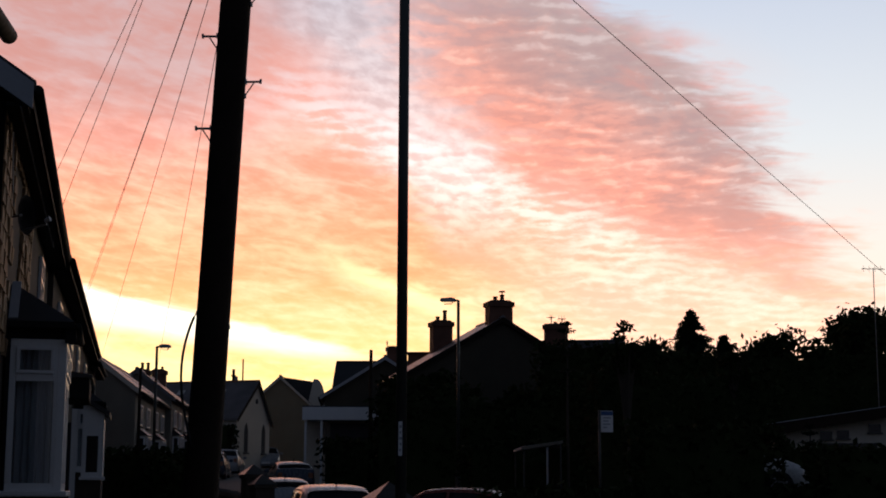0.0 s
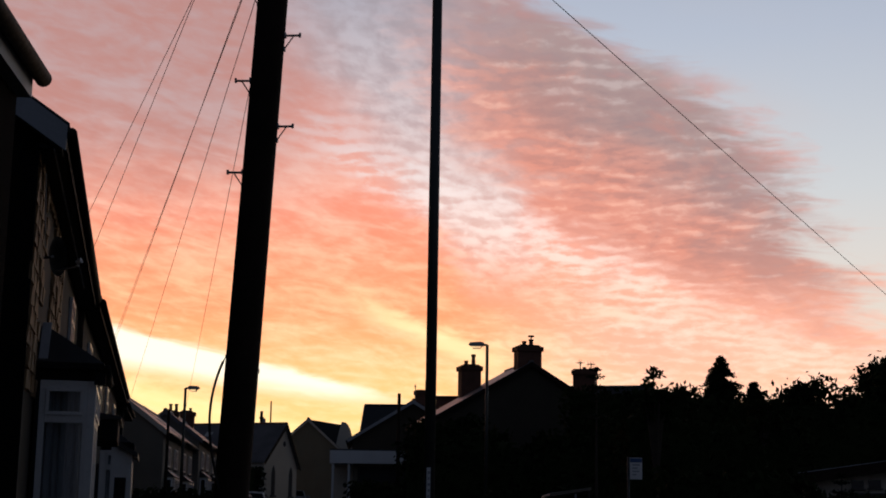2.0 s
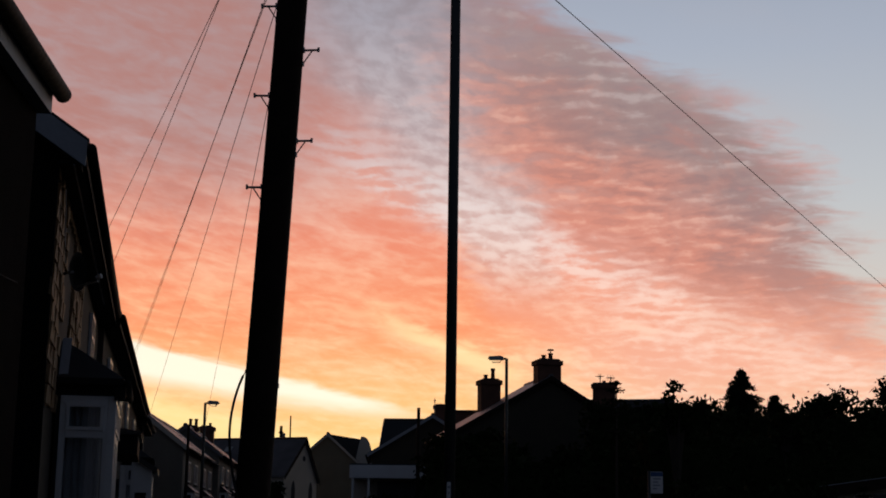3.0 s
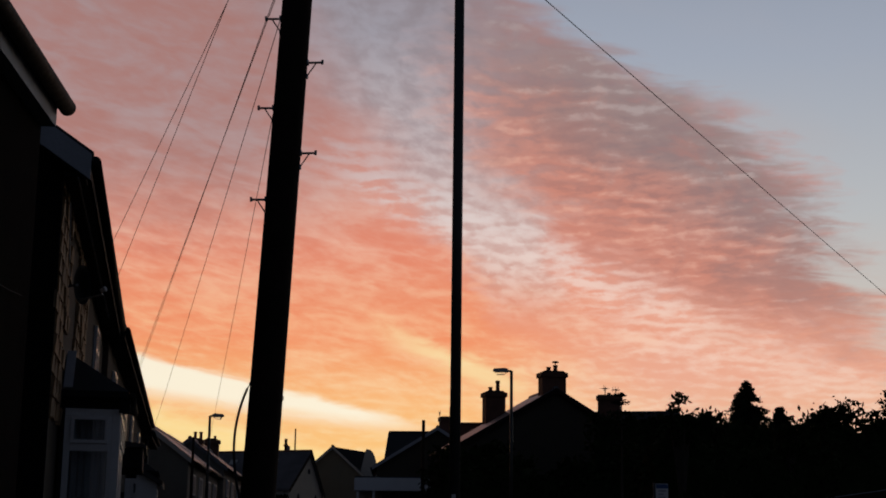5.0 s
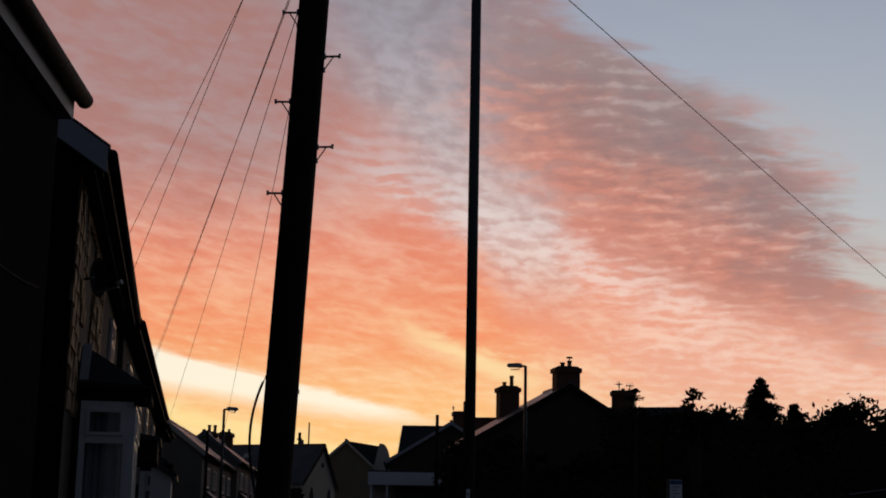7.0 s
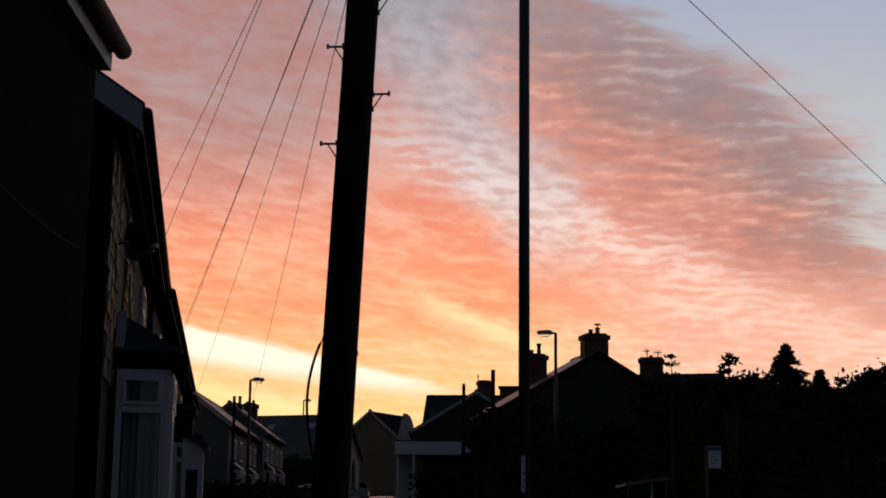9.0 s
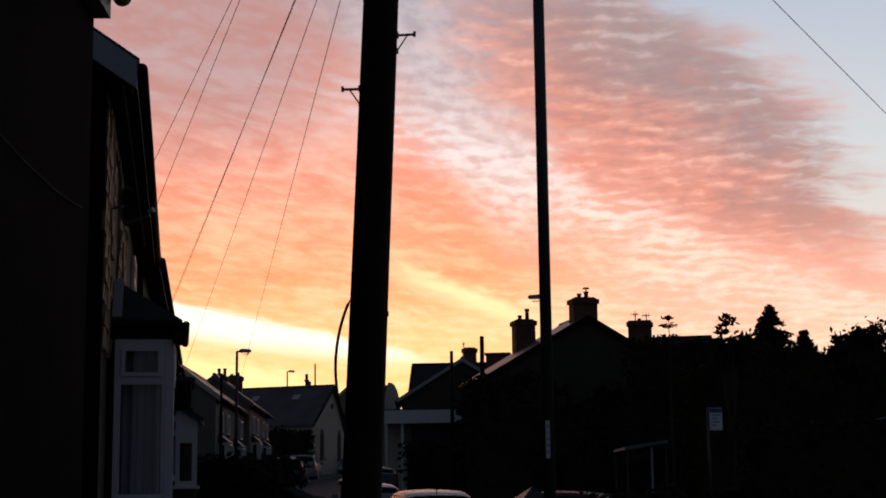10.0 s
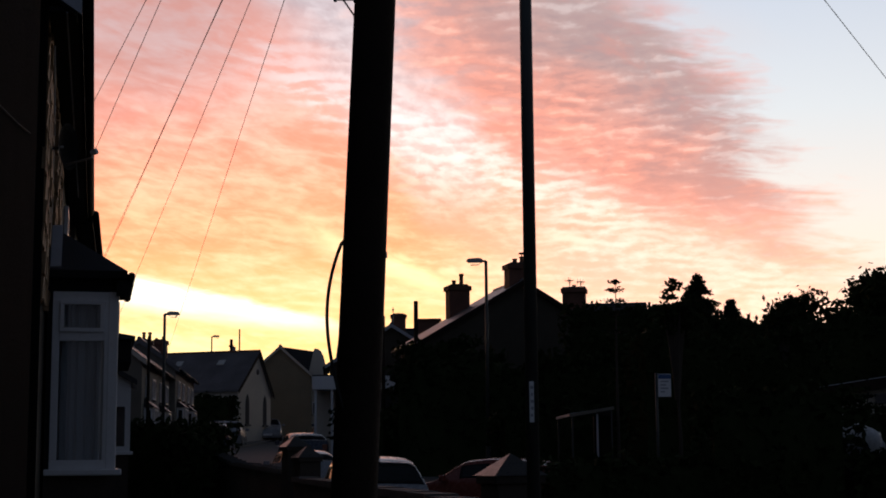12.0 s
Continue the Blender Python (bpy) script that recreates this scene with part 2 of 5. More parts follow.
# ---- materials ----
def material(name, base, rough=0.8, metal=0.0, var=0.35, scale=3.0, bump=0.3, spec=0.5, second=None):
    mat = bpy.data.materials.new(name)
    mat.use_nodes = True
    k = Shade(mat.node_tree)
    bsdf = mat.node_tree.nodes["Principled BSDF"]
    coord = k.n.new("ShaderNodeTexCoord").outputs["Object"]
    info = k.n.new("ShaderNodeObjectInfo").outputs["Random"]
    big, small = k.noise(coord, scale * 0.35, 4), k.noise(coord, scale * 6, 5, 0.65)
    f = k.m("ADD", k.m("MULTIPLY", big, 0.6), k.m("MULTIPLY", small, 0.4))
    f = k.m("ADD", f, k.m("MULTIPLY", k.m("SUBTRACT", info, 0.5), 0.15))
    dark = tuple(v * (1 - var) for v in base)
    light = second or tuple(min(1, v * (1 + var)) for v in base)
    col = k.ramp(f, [(0.3, dark), (0.5, base), (0.7, light)])
    k.l.new(col, bsdf.inputs["Base Color"])
    k.l.new(k.rng(small, 0.3, 0.7, max(0.02, rough - 0.1), min(1, rough + 0.1)), bsdf.inputs["Roughness"])
    bsdf.inputs["Metallic"].default_value = metal
    bsdf.inputs["Specular IOR Level"].default_value = spec
    if bump:
        b = k.n.new("ShaderNodeBump")
        b.inputs["Strength"].default_value, b.inputs["Distance"].default_value = bump, 0.02
        k.l.new(small, b.inputs["Height"])
        k.l.new(b.outputs[0], bsdf.inputs["Normal"])
    return mat


STONE = material("rubble_stone", (0.3, 0.19, 0.1), 0.75, var=0.5, scale=2.5, bump=0.6)
# Much darker copy of the rubble stone, for garden walls, piers and bay bases.
DARKSTONE = material("dark_stone", (0.07, 0.055, 0.042), 0.9, var=0.5, scale=2.5, bump=0.6)
MORTAR = material("sooty_mortar", (0.09, 0.078, 0.062), 0.95, var=0.25, scale=4)
RENDER = material("grey_render", (0.22, 0.2, 0.165), 0.9, var=0.2, scale=2)
OLIVE = material("weathered_dark_render", (0.062, 0.053, 0.038), 0.95, var=0.35, scale=1.2, bump=0.4)
# Base colour taken below real pebbledash to hold these walls in silhouette.
DASH = material("silhouette_pebbledash", (0.011, 0.0105, 0.0105), 0.97, spec=0.02, var=0.3, scale=6, bump=0.6)
PALE = material("pale_render", (0.66, 0.61, 0.52), 0.9, var=0.15, scale=1.5)
BUFF = material("buff_render", (0.27, 0.235, 0.16), 0.92, var=0.18, scale=2)
FELT = material("roofing_felt", (0.02, 0.02, 0.02), 0.97, var=0.3, spec=0.1)
BRICK = material("dark_brick", (0.16, 0.075, 0.05), 0.85, var=0.4, scale=5)
SLATE = material("welsh_slate", (0.035, 0.036, 0.04), 0.45, var=0.3, scale=3, bump=0.25)
# Paler copy of the slate: the sky's reflection is put into its grey.
SKYSLATE = material("sky_grey_slate", (0.17, 0.16, 0.165), 0.4, var=0.35, scale=3, bump=0.2)
UPVC = material("white_upvc", (0.84, 0.85, 0.86), 0.35, var=0.06, scale=4, bump=0.05)
GREYPAINT = material("weathered_grey_paint", (0.42, 0.44, 0.48), 0.55, var=0.15, scale=5, bump=0.1)
BLACKPVC = material("black_plastic", (0.015, 0.015, 0.016), 0.75, spec=0.2, var=0.2, bump=0.05)
CREOSOTE = material("creosoted_wood", (0.026, 0.017, 0.012), 0.85, spec=0.2, var=0.5, scale=9, bump=0.6)
STEEL = material("galvanised_steel", (0.28, 0.28, 0.29), 0.5, 0.7, var=0.2, scale=8, bump=0.1)
PAINTEDSTEEL = material("dark_painted_steel", (0.055, 0.06, 0.055), 0.5, 0.2, var=0.3, scale=8, bump=0.15)
CABLE = material("cable_sheath", (0.02, 0.02, 0.02), 0.6, var=0.2, bump=0)
LEAF = material("leaf", (0.03, 0.04, 0.016), 0.9, spec=0.03, var=0.4, scale=1.5, bump=0.0)
NEEDLE = material("conifer_needle", (0.025, 0.036, 0.02), 0.9, spec=0.03, var=0.35, scale=1.5, bump=0.0)
BARK = material("bark", (0.05, 0.04, 0.03), 0.9, var=0.4, scale=6)
TARMAC = material("worn_tarmac", (0.05, 0.05, 0.052), 0.75, var=0.3, scale=2, bump=0.4)
FLAG = material("paving_concrete", (0.12, 0.115, 0.11), 0.85, var=0.25, scale=2)
GRASS = material("rough_grass", (0.045, 0.05, 0.025), 0.97, spec=0.1, var=0.4, scale=2, bump=0.5)
CLAY = material("clay_pot", (0.28, 0.12, 0.07), 0.8, var=0.3, scale=6)
TYRE = material("tyre_rubber", (0.02, 0.02, 0.02), 0.85, var=0.2, bump=0.1)
CURTAIN = material("net_curtain", (0.55, 0.57, 0.6), 0.95, var=0.1, scale=3, bump=0.1)
# Dark colour stands in for unlit rooms; doors and the shutter share it.
DARKROOM = material("unlit_room_and_door", (0.05, 0.05, 0.055), 0.95, var=0.2)
SIGNBLUE = material("sign_blue", (0.05, 0.12, 0.3), 0.5, var=0.1)
CAPSTONE = material("worn_cap_stone", (0.06, 0.055, 0.05), 0.36, var=0.3, scale=5, bump=0.12)
# Blind of the near window; also the painted sky reflection on the roof lights.
BLIND_SHEEN = material("pale_blind_and_reflection", (0.6, 0.6, 0.57), 0.45, var=0.1, scale=2, bump=0.05)
SIGNWHITE = material("sign_white", (0.84, 0.85, 0.86), 0.45, var=0.08)


def paint(name, base):
    return material(name, base, 0.25, 0.1, var=0.08, scale=2, bump=0.02)


def glass_material():
    mat = bpy.data.materials.new("window_glass")
    mat.use_nodes = True
    b = mat.node_tree.nodes["Principled BSDF"]
    b.inputs["Base Color"].default_value = (0.85, 0.9, 0.92, 1)
    b.inputs["Roughness"].default_value, b.inputs["Transmission Weight"].default_value, b.inputs["IOR"].default_value = 0.02, 1.0, 1.45
    return mat


GLASS = glass_material()
DARKGLASS = material("dark_glass", (0.015, 0.017, 0.02), 0.06, var=0.1, bump=0)


# ---- building blocks ----
def part(name, bm, mat, parent=None, label="", smooth=False):
    me = bpy.data.meshes.new(name)
    bmesh.ops.recalc_face_normals(bm, faces=bm.faces)
    bm.to_mesh(me)
    bm.free()
    me.materials.append(mat)
    if smooth:
        for p in me.polygons:
            p.use_smooth = True
    ob = new(name, me)
    if parent:
        ob.parent = parent
    if label:
        ob["label"] = label
    return ob


def thing(name, m, label, category, group="", kind=""):
    ob = new(name)
    ob.matrix_world = m
    ob.empty_display_size = 0.2
    return tagged(ob, label, category, group, kind)


def place(x, y, z, bearing=0.0):
    """bearing: degrees to the left of +y"""
    return Matrix.Translation((x, y, z)) @ Matrix.Rotation(radians(bearing), 4, "Z")


def add_box(bm, x0, x1, y0, y1, z0, z1, bevel=0.0):
    m = Matrix.Translation(((x0 + x1) / 2, (y0 + y1) / 2, (z0 + z1) / 2)) @ Matrix.Diagonal((x1 - x0, y1 - y0, z1 - z0, 1))
    made = bmesh.ops.create_cube(bm, size=1, matrix=m)
    if bevel:
        edges = {e for v in made["verts"] for e in v.link_edges}
        bmesh.ops.bevel(bm, geom=list(edges), offset=bevel, segments=2, affect="EDGES", profile=0.5)
    return bm


def box(x0, x1, y0, y1, z0, z1, bevel=0.0):
    return add_box(bmesh.new(), x0, x1, y0, y1, z0, z1, bevel)


def prism(outline, y0, y1, axis="y"):
    """A closed outline of (a, b) points pushed from y0 to y1: along y the points are x, z; along x they are y, z; along z they are x, y."""
    bm = bmesh.new()
    put = {"y": lambda a, b, c: (a, c, b), "x": lambda a, b, c: (c, a, b), "z": lambda a, b, c: (a, b, c)}[axis]
    lo = [bm.verts.new(put(a, b, y0)) for a, b in outline]
    hi = [bm.verts.new(put(a, b, y1)) for a, b in outline]
    bm.faces.new(lo), bm.faces.new(hi)
    for k in range(len(outline)):
        j = (k + 1) % len(outline)
        bm.faces.new((lo[k], lo[j], hi[j], hi[k]))
    return bm


def add_tube(bm, points, radii, sides=10, cap=True):
    rings = []
    pts = [Vector(p) for p in points]
    for k, p in enumerate(pts):
        d = (pts[min(k + 1, len(pts) - 1)] - pts[max(k - 1, 0)]).normalized()
        u = d.orthogonal().normalized() if abs(d.z) < 0.9 else Vector((1, 0, 0))
        u = (u - d * u.dot(d)).normalized()
        v = d.cross(u)
        r = radii[k] if isinstance(radii, (list, tuple)) else radii
        rings.append([bm.verts.new(p + r * (math.cos(a) * u + math.sin(a) * v)) for a in [2 * math.pi * s / sides for s in range(sides)]])
    for a, b in zip(rings, rings[1:]):
        for s in range(sides):
            bm.faces.new((a[s], a[(s + 1) % sides], b[(s + 1) % sides], b[s]))
    if cap:
        bm.faces.new(rings[0]), bm.faces.new(rings[-1])
    return bm


def tube(points, radii, sides=10, cap=True):
    return add_tube(bmesh.new(), points, radii, sides, cap)


HEIGHTS = [(-4000, 0), (15, 0), (25, 0.12), (35, 0.3), (45, 0.9), (60, 1.9), (75, 2.7), (90, 3.6), (110, 4.6), (150, 5.5), (400, 7), (4500, 7)]


ROADS = [(-4000, 0), (15, 0), (25, 0.12), (35, 0.3), (45, 0.8), (60, 1.6), (75, 2.2), (90, 2.9), (110, 4.2), (150, 5.5), (400, 7), (4500, 7)]


def plot_z(y):
    """Level of the house plots, a little above the road further up."""
    return float(np.interp(y, [a for a, _ in HEIGHTS], [b for _, b in HEIGHTS]))


def ground_z(y):
    return float(np.interp(y, [a for a, _ in ROADS], [b for _, b in ROADS]))


# ---- ground, road, pavements ----
def strip(name, mat, left, right, lift, ys, label, thick=0.0):
    bm = bmesh.new()
    rows = []
    for y in ys:
        z = ground_z(y) + lift
        rows.append([bm.verts.new((left(y), y, z)), bm.verts.new((right(y), y, z))])
        if thick:
            rows[-1] += [bm.verts.new((right(y), y, z - thick)), bm.verts.new((left(y), y, z - thick))]
    for a, b in zip(rows, rows[1:]):
        bm.faces.new((a[0], a[1], b[1], b[0]))
        if thick:
            bm.faces.new((a[1], a[2], b[2], b[1])), bm.faces.new((a[3], a[0], b[0], b[3]))
    return tagged(part(name, bm, mat), label, name, kind="structure")


def kerb_x(y):
    return float(np.interp(y, [-60, 15, 60, 76, 90, 110], [21.5, 0.2, -11.9, -13.9, -13.4, -9.0]))


def ground():
    bm = bmesh.new()
    xs = [-3000, -600, -150, -60, -30, -15, 0, 15, 30, 60, 150, 600, 3000]
    ys = [-3000, -500, -100, -20, 0, 8, 15, 20, 25, 30, 35, 40, 45, 50, 55, 60, 68, 75, 82, 90, 100, 110, 130, 150, 250, 400, 1000, 4000]
    grid = [[bm.verts.new((x, y, ground_z(y) - 0.12)) for x in xs] for y in ys]
    for a, b in zip(grid, grid[1:]):
        for k in range(len(xs) - 1):
            bm.faces.new((a[k], a[k + 1], b[k + 1], b[k]))
    tagged(part("ground", bm, GRASS), "dark rough grass and earth rising up the valley", "ground", kind="structure")


ROWS = [-60, -30, -10, 0, 5, 10, 15, 20, 25, 30, 35, 40, 45, 50, 55, 60, 65, 70, 76, 82, 90, 100, 110]
ground()
strip("road", TARMAC, kerb_x, lambda y: kerb_x(y) + 5.4, -0.1, ROWS, "worn dark tarmac road running uphill between terraces")
strip("pavement", FLAG, lambda y: kerb_x(y) - 1.0, kerb_x, 0.0, ROWS, "grey concrete pavement along the garden walls", 0.16)
strip("pavement", FLAG, lambda y: kerb_x(y) + 5.4, lambda y: kerb_x(y) + 7.0, 0.0, ROWS, "grey concrete pavement beside the bus stop", 0.16)


# ---- poles, lamps and wires ----
def utility_pole():
    bx, by = -1.69, 9.8
    top = 7.3
    lean = 0.0435
    t = thing("utility_pole", place(bx, by, 0), "dark creosoted wooden telegraph pole with steel climbing steps", "utility pole")
    zs = [-0.3, 0.5, 1.5, 3.0, 4.5, 6.0, top - 0.06, top]
    rs = [0.128, 0.125, 0.12, 0.114, 0.11, 0.106, 0.1, 0.08]
    part("shaft", tube([(lean * z, 0, z) for z in zs], rs, 28), CREOSOTE, t, smooth=True)
    for k in range(8):
        z = 4.04 + 0.335 * k
        if z > 6.9:
            break
        side = -1 if k % 2 == 0 else 1
        cx, r = lean * z, 0.106
        bm = tube([(cx + side * r * 0.8, 0, z), (cx + side * (r + 0.115), 0.0, z + 0.002)], 0.0085, 8)
        add_tube(bm, [(cx + side * (r + 0.11), 0, z - 0.012), (cx + side * (r + 0.112), 0, z + 0.02)], 0.009, 8)
        add_tube(bm, [(cx + side * (r + 0.068), 0, z), (cx + side * (r + 0.005), 0, z - 0.095)], 0.005, 6)
        add_box(bm, cx + side * r - 0.012, cx + side * r + 0.012, -0.02, 0.02, z - 0.014, z + 0.02)
        add_box(bm, cx + side * r - 0.01, cx + side * r + 0.01, -0.015, 0.015, z - 0.115, z - 0.085)
        part("climbing_step", bm, STEEL, t)
    # cable looping off the shaft and back, and the small bracket on the other face
    pts = []
    for k in range(21):
        u = k / 20
        pts.append((-0.1 * math.sin(math.pi * u ** 0.85) + 0.03, -0.11 + 0.02 * u, 2.74 - 0.96 * u))
    part("hanging_cable", tube(pts, 0.009, 8), CABLE, t, "slack black cable looping off the pole", True)
    part("cable_clip", box(0.19, 0.235, -0.02, 0.02, 2.63, 2.66), STEEL, t)
    part("pole_cap", tube([(lean * top, 0, top), (lean * top, 0, top + 0.03)], [0.095, 0.05], 20), STEEL, t)
    part("wire_bracket", box(lean * 6.86 - 0.35, lean * 6.86 + 0.35, -0.02, 0.06, 6.83, 6.89), STEEL, t)
    part("bracket_ring", tube([(lean * 7.05, 0, 7.02), (lean * 7.05, 0, 7.1)], 0.1, 20), STEEL, t)
    return bx + lean * 7.06, by, 7.06


TOP = utility_pole()


def wire(name, a, b, sag, label, r=0.006):
    a, b = Vector(a), Vector(b)
    pts = []
    for k in range(25):
        u = k / 24
        p = a.lerp(b, u)
        p.z -= sag * 4 * u * (1 - u)
        pts.append(p)
    tagged(part(name, tube(pts, r, 6), CABLE, None, "", True), label, "cable", "drop wires from the pole")


for z, end, sag in [(6.88, (-5.95, 19.65, 5.44), 0.01), (7.18, (-5.72, 19.65, 5.23), 0.01), (6.2, (-8.36, 30.0, 5.23), 0.01), (6.26, (-8.42, 30.4, 5.32), 0.02), (6.03, (-12.2, 44.6, 4.3), 0.01), (5.95, (-14.2, 60.0, 3.75), 0.01)]:
    wire("telephone_wire", (TOP[0] - 0.03, TOP[1] + 0.05, z), end, sag, "thin black telephone wire from the pole to a house", 0.0034)
wire("telephone_wire", (TOP[0] + 0.29, TOP[1] + 0.05, 6.86), (13.4, 37.0, 3.65), 0.03, "thin black telephone wire over the road", 0.0042)


def lamp_column():
    """The tall steel column beside the garden wall; its lantern stands above the view."""
    t = thing("street_lamp", place(-0.585, 14.24, 0), "tall dark steel street lamp column with a pale number plate", "street lamp", "street lamps")
    part("base", tube([(0, 0, -0.1), (0, 0, 1.15), (0, 0, 1.2)], [0.075, 0.075, 0.052], 20), PAINTEDSTEEL, t, smooth=True)
    part("column", tube([(0, 0, 1.2), (0, 0, 8.2)], [0.054, 0.05], 20), PAINTEDSTEEL, t, smooth=True)
    part("arm", tube([(0, 0, 8.2), (0.02, -0.0, 8.4), (0.25, 0, 8.5), (0.6, 0, 8.52)], 0.03, 12), PAINTEDSTEEL, t, smooth=True)
    part("lantern", box(0.55, 1.1, -0.13, 0.13, 8.46, 8.6, 0.04), GREYPAINT, t)
    plate = part("plate", box(-0.024, 0.014, -0.061, -0.055, 1.87, 2.2, 0.002), SIGNWHITE, t, "scuffed white number plate")
    for k in range(5):
        part("mark", box(-0.014 + 0.004 * (k % 2), 0.004 + 0.004 * (k % 3), -0.0632, -0.061, 1.915 + 0.056 * k, 1.938 + 0.056 * k), GREYPAINT, plate)


lamp_column()


def small_lamp(x, y, top, side, label, arm=0.38):
    g = ground_z(y)
    t = thing("street_lamp", place(x, y, g), label, "street lamp", "street lamps")
    h = top - g
    part("base", tube([(0, 0, -0.1), (0, 0, 1.2)], 0.075, 14), PAINTEDSTEEL, t)
    part("column", tube([(0, 0, 1.2), (0, 0, h - 0.02)], [0.055, 0.045], 14), PAINTEDSTEEL, t, smooth=True)
    part("arm", tube([(0, 0, h - 0.03), (side * 0.12, 0, h - 0.02)], 0.035, 10), PAINTEDSTEEL, t)
    bm = prism([(side * 0.1, h - 0.06), (side * 0.1, h + 0.03), (side * 0.2, h + 0.06), (side * (arm + 0.02), h + 0.04), (side * (arm + 0.06), h - 0.02), (side * arm, h - 0.06)], -0.11, 0.11)
    head = part("lantern", bm, GREYPAINT, t)
    part("bowl", prism([(side * 0.16, h - 0.06), (side * (arm - 0.02), h - 0.06), (side * (arm - 0.06), h - 0.14), (side * 0.2, h - 0.13)], -0.09, 0.09), GLASS, head, "clear plastic lamp bowl")


small_lamp(-1.02, 44.5, 7.24, -1, "steel street lamp with a boxy lantern on a short arm", 0.5)
small_lamp(-11.46, 50.0, 6.37, 1, "slim steel street lamp standing before the far terrace", 0.42)
small_lamp(-18.36, 95.0, 9.4, 1, "slim steel street lamp beyond the chapel roof", 0.42)


def plain_pole(x, y, top, r, label, cross=False):
    g = ground_z(y)
    t = thing("utility_pole", place(x, y, g), label, "utility pole", "far poles")
    part("shaft", tube([(0, 0, -0.2), (0, 0, (top - g) * 0.5), (0, 0, top - g)], [r * 1.2, r * 1.05, r * 0.9], 12), CREOSOTE, t, smooth=True)
    if cross:
        part("crossbar", box(-0.16, 0.16, -0.05, 0.05, top - g - 0.5, top - g - 0.4), CREOSOTE, t)
        part("fuse_box", box(0.1, 0.3, -0.15, 0.02, top - g - 0.85, top - g - 0.5, 0.02), STEEL, t)


plain_pole(-5.17, 61.2, 7.28, 0.075, "dark wooden pole beside the flat-roofed shop")
plain_pole(-3.55, 54.75, 7.18, 0.085, "dark wooden pole in front of the slate-roofed house")
plain_pole(-11.5, 48.0, 5.46, 0.05, "dark wooden pole in front of the far terrace")
plain_pole(-18.0, 100.0, 9.6, 0.11, "wooden pole with a fuse box above the chapel roof", True)
plain_pole(-19.15, 110.0, 11.15, 0.06, "thin bare pole rising behind the chapel")


# ---- houses ----
def window(parent, m, w, h, transom=0.0, bars=1, glass=None, wall=0.0):
    """A window in the plane of local x and z, facing local -y, its sill's middle at m."""
    # solid backing, its dark colour in place of the unlit room
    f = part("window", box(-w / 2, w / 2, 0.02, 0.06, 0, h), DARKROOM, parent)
    f.matrix_local = m
    bm = bmesh.new()
    b = 0.06
    for x0, x1, z0, z1 in ((-w / 2, w / 2, 0, b), (-w / 2, w / 2, h - b, h), (-w / 2, -w / 2 + b, b, h - b), (w / 2 - b, w / 2, b, h - b)):
        add_box(bm, x0, x1, -0.03, 0.02, z0, z1)
    for k in range(1, bars):
        x = -w / 2 + w * k / bars
        add_box(bm, x - 0.03, x + 0.03, -0.03, 0.02, b, h - b)
    if transom:
        add_box(bm, -w / 2 + b, w / 2 - b, -0.028, 0.018, h - transom - 0.03, h - transom + 0.03)
    part("frame", bm, UPVC, f)
    part("pane", box(-w / 2 + b, w / 2 - b, -0.01, 0.0, b, h - b), glass or DARKGLASS, f)
    part("sill", box(-w / 2 - 0.05, w / 2 + 0.05, -0.09, 0.02, -0.05, 0.0), FLAG, f)
    return f


def chimney(parent, x, y, z0, z1, w, d, pots, cap=0.06, aerial=False):
    c = part("chimney", box(x - w / 2, x + w / 2, y - d / 2, y + d / 2, z0, z1 - 0.22), BRICK, parent)
    part("corbel", box(x - w / 2 - cap, x + w / 2 + cap, y - d / 2 - cap, y + d / 2 + cap, z1 - 0.22, z1 - 0.05), BRICK, c)
    part("flaunching", prism([(x - w / 2, z1 - 0.05), (x + w / 2, z1 - 0.05), (x + w / 2 - 0.1, z1 + 0.02), (x - w / 2 + 0.1, z1 + 0.02)], y - d / 2, y + d / 2), MORTAR, c)
    for px, h, r, cowl in pots:
        bm = tube([(x + px, y, z1 - 0.03), (x + px, y, z1 + h * 0.8), (x + px, y, z1 + h * 0.8), (x + px, y, z1 + h)], [r, r * 0.85, r * 1.1, r * 1.1], 12)
        if cowl:
            add_tube(bm, [(x + px, y, z1 + h), (x + px, y, z1 + h + 0.14)], r * 0.25, 6)
            add_tube(bm, [(x + px, y, z1 + h + 0.1), (x + px, y, z1 + h + 0.15)], [r * 1.5, r * 1.2], 12)
        part("chimney_pot", bm, CLAY, c)
    return c


def aerial(x, y, z, h, w, turn, label, rods=5):
    t = thing("tv_aerial", place(x, y, z, turn), label, "tv aerial", "roof aerials")
    part("mast", tube([(0, 0, 0), (0, 0, h)], 0.02, 8), STEEL, t)
    part("boom", tube([(-w / 2, 0, h - 0.05), (w / 2, 0, h - 0.05)], 0.014, 6), STEEL, t)
    for k in range(rods):
        x0 = -w / 2 + w * (k + 0.3) / rods
        part("rod", tube([(x0, -0.18, h - 0.05), (x0, 0.18, h - 0.05)], 0.009, 5), STEEL, t)
        part("rod", tube([(x0, 0, h - 0.17), (x0, 0, h + 0.08)], 0.009, 5), STEEL, t)


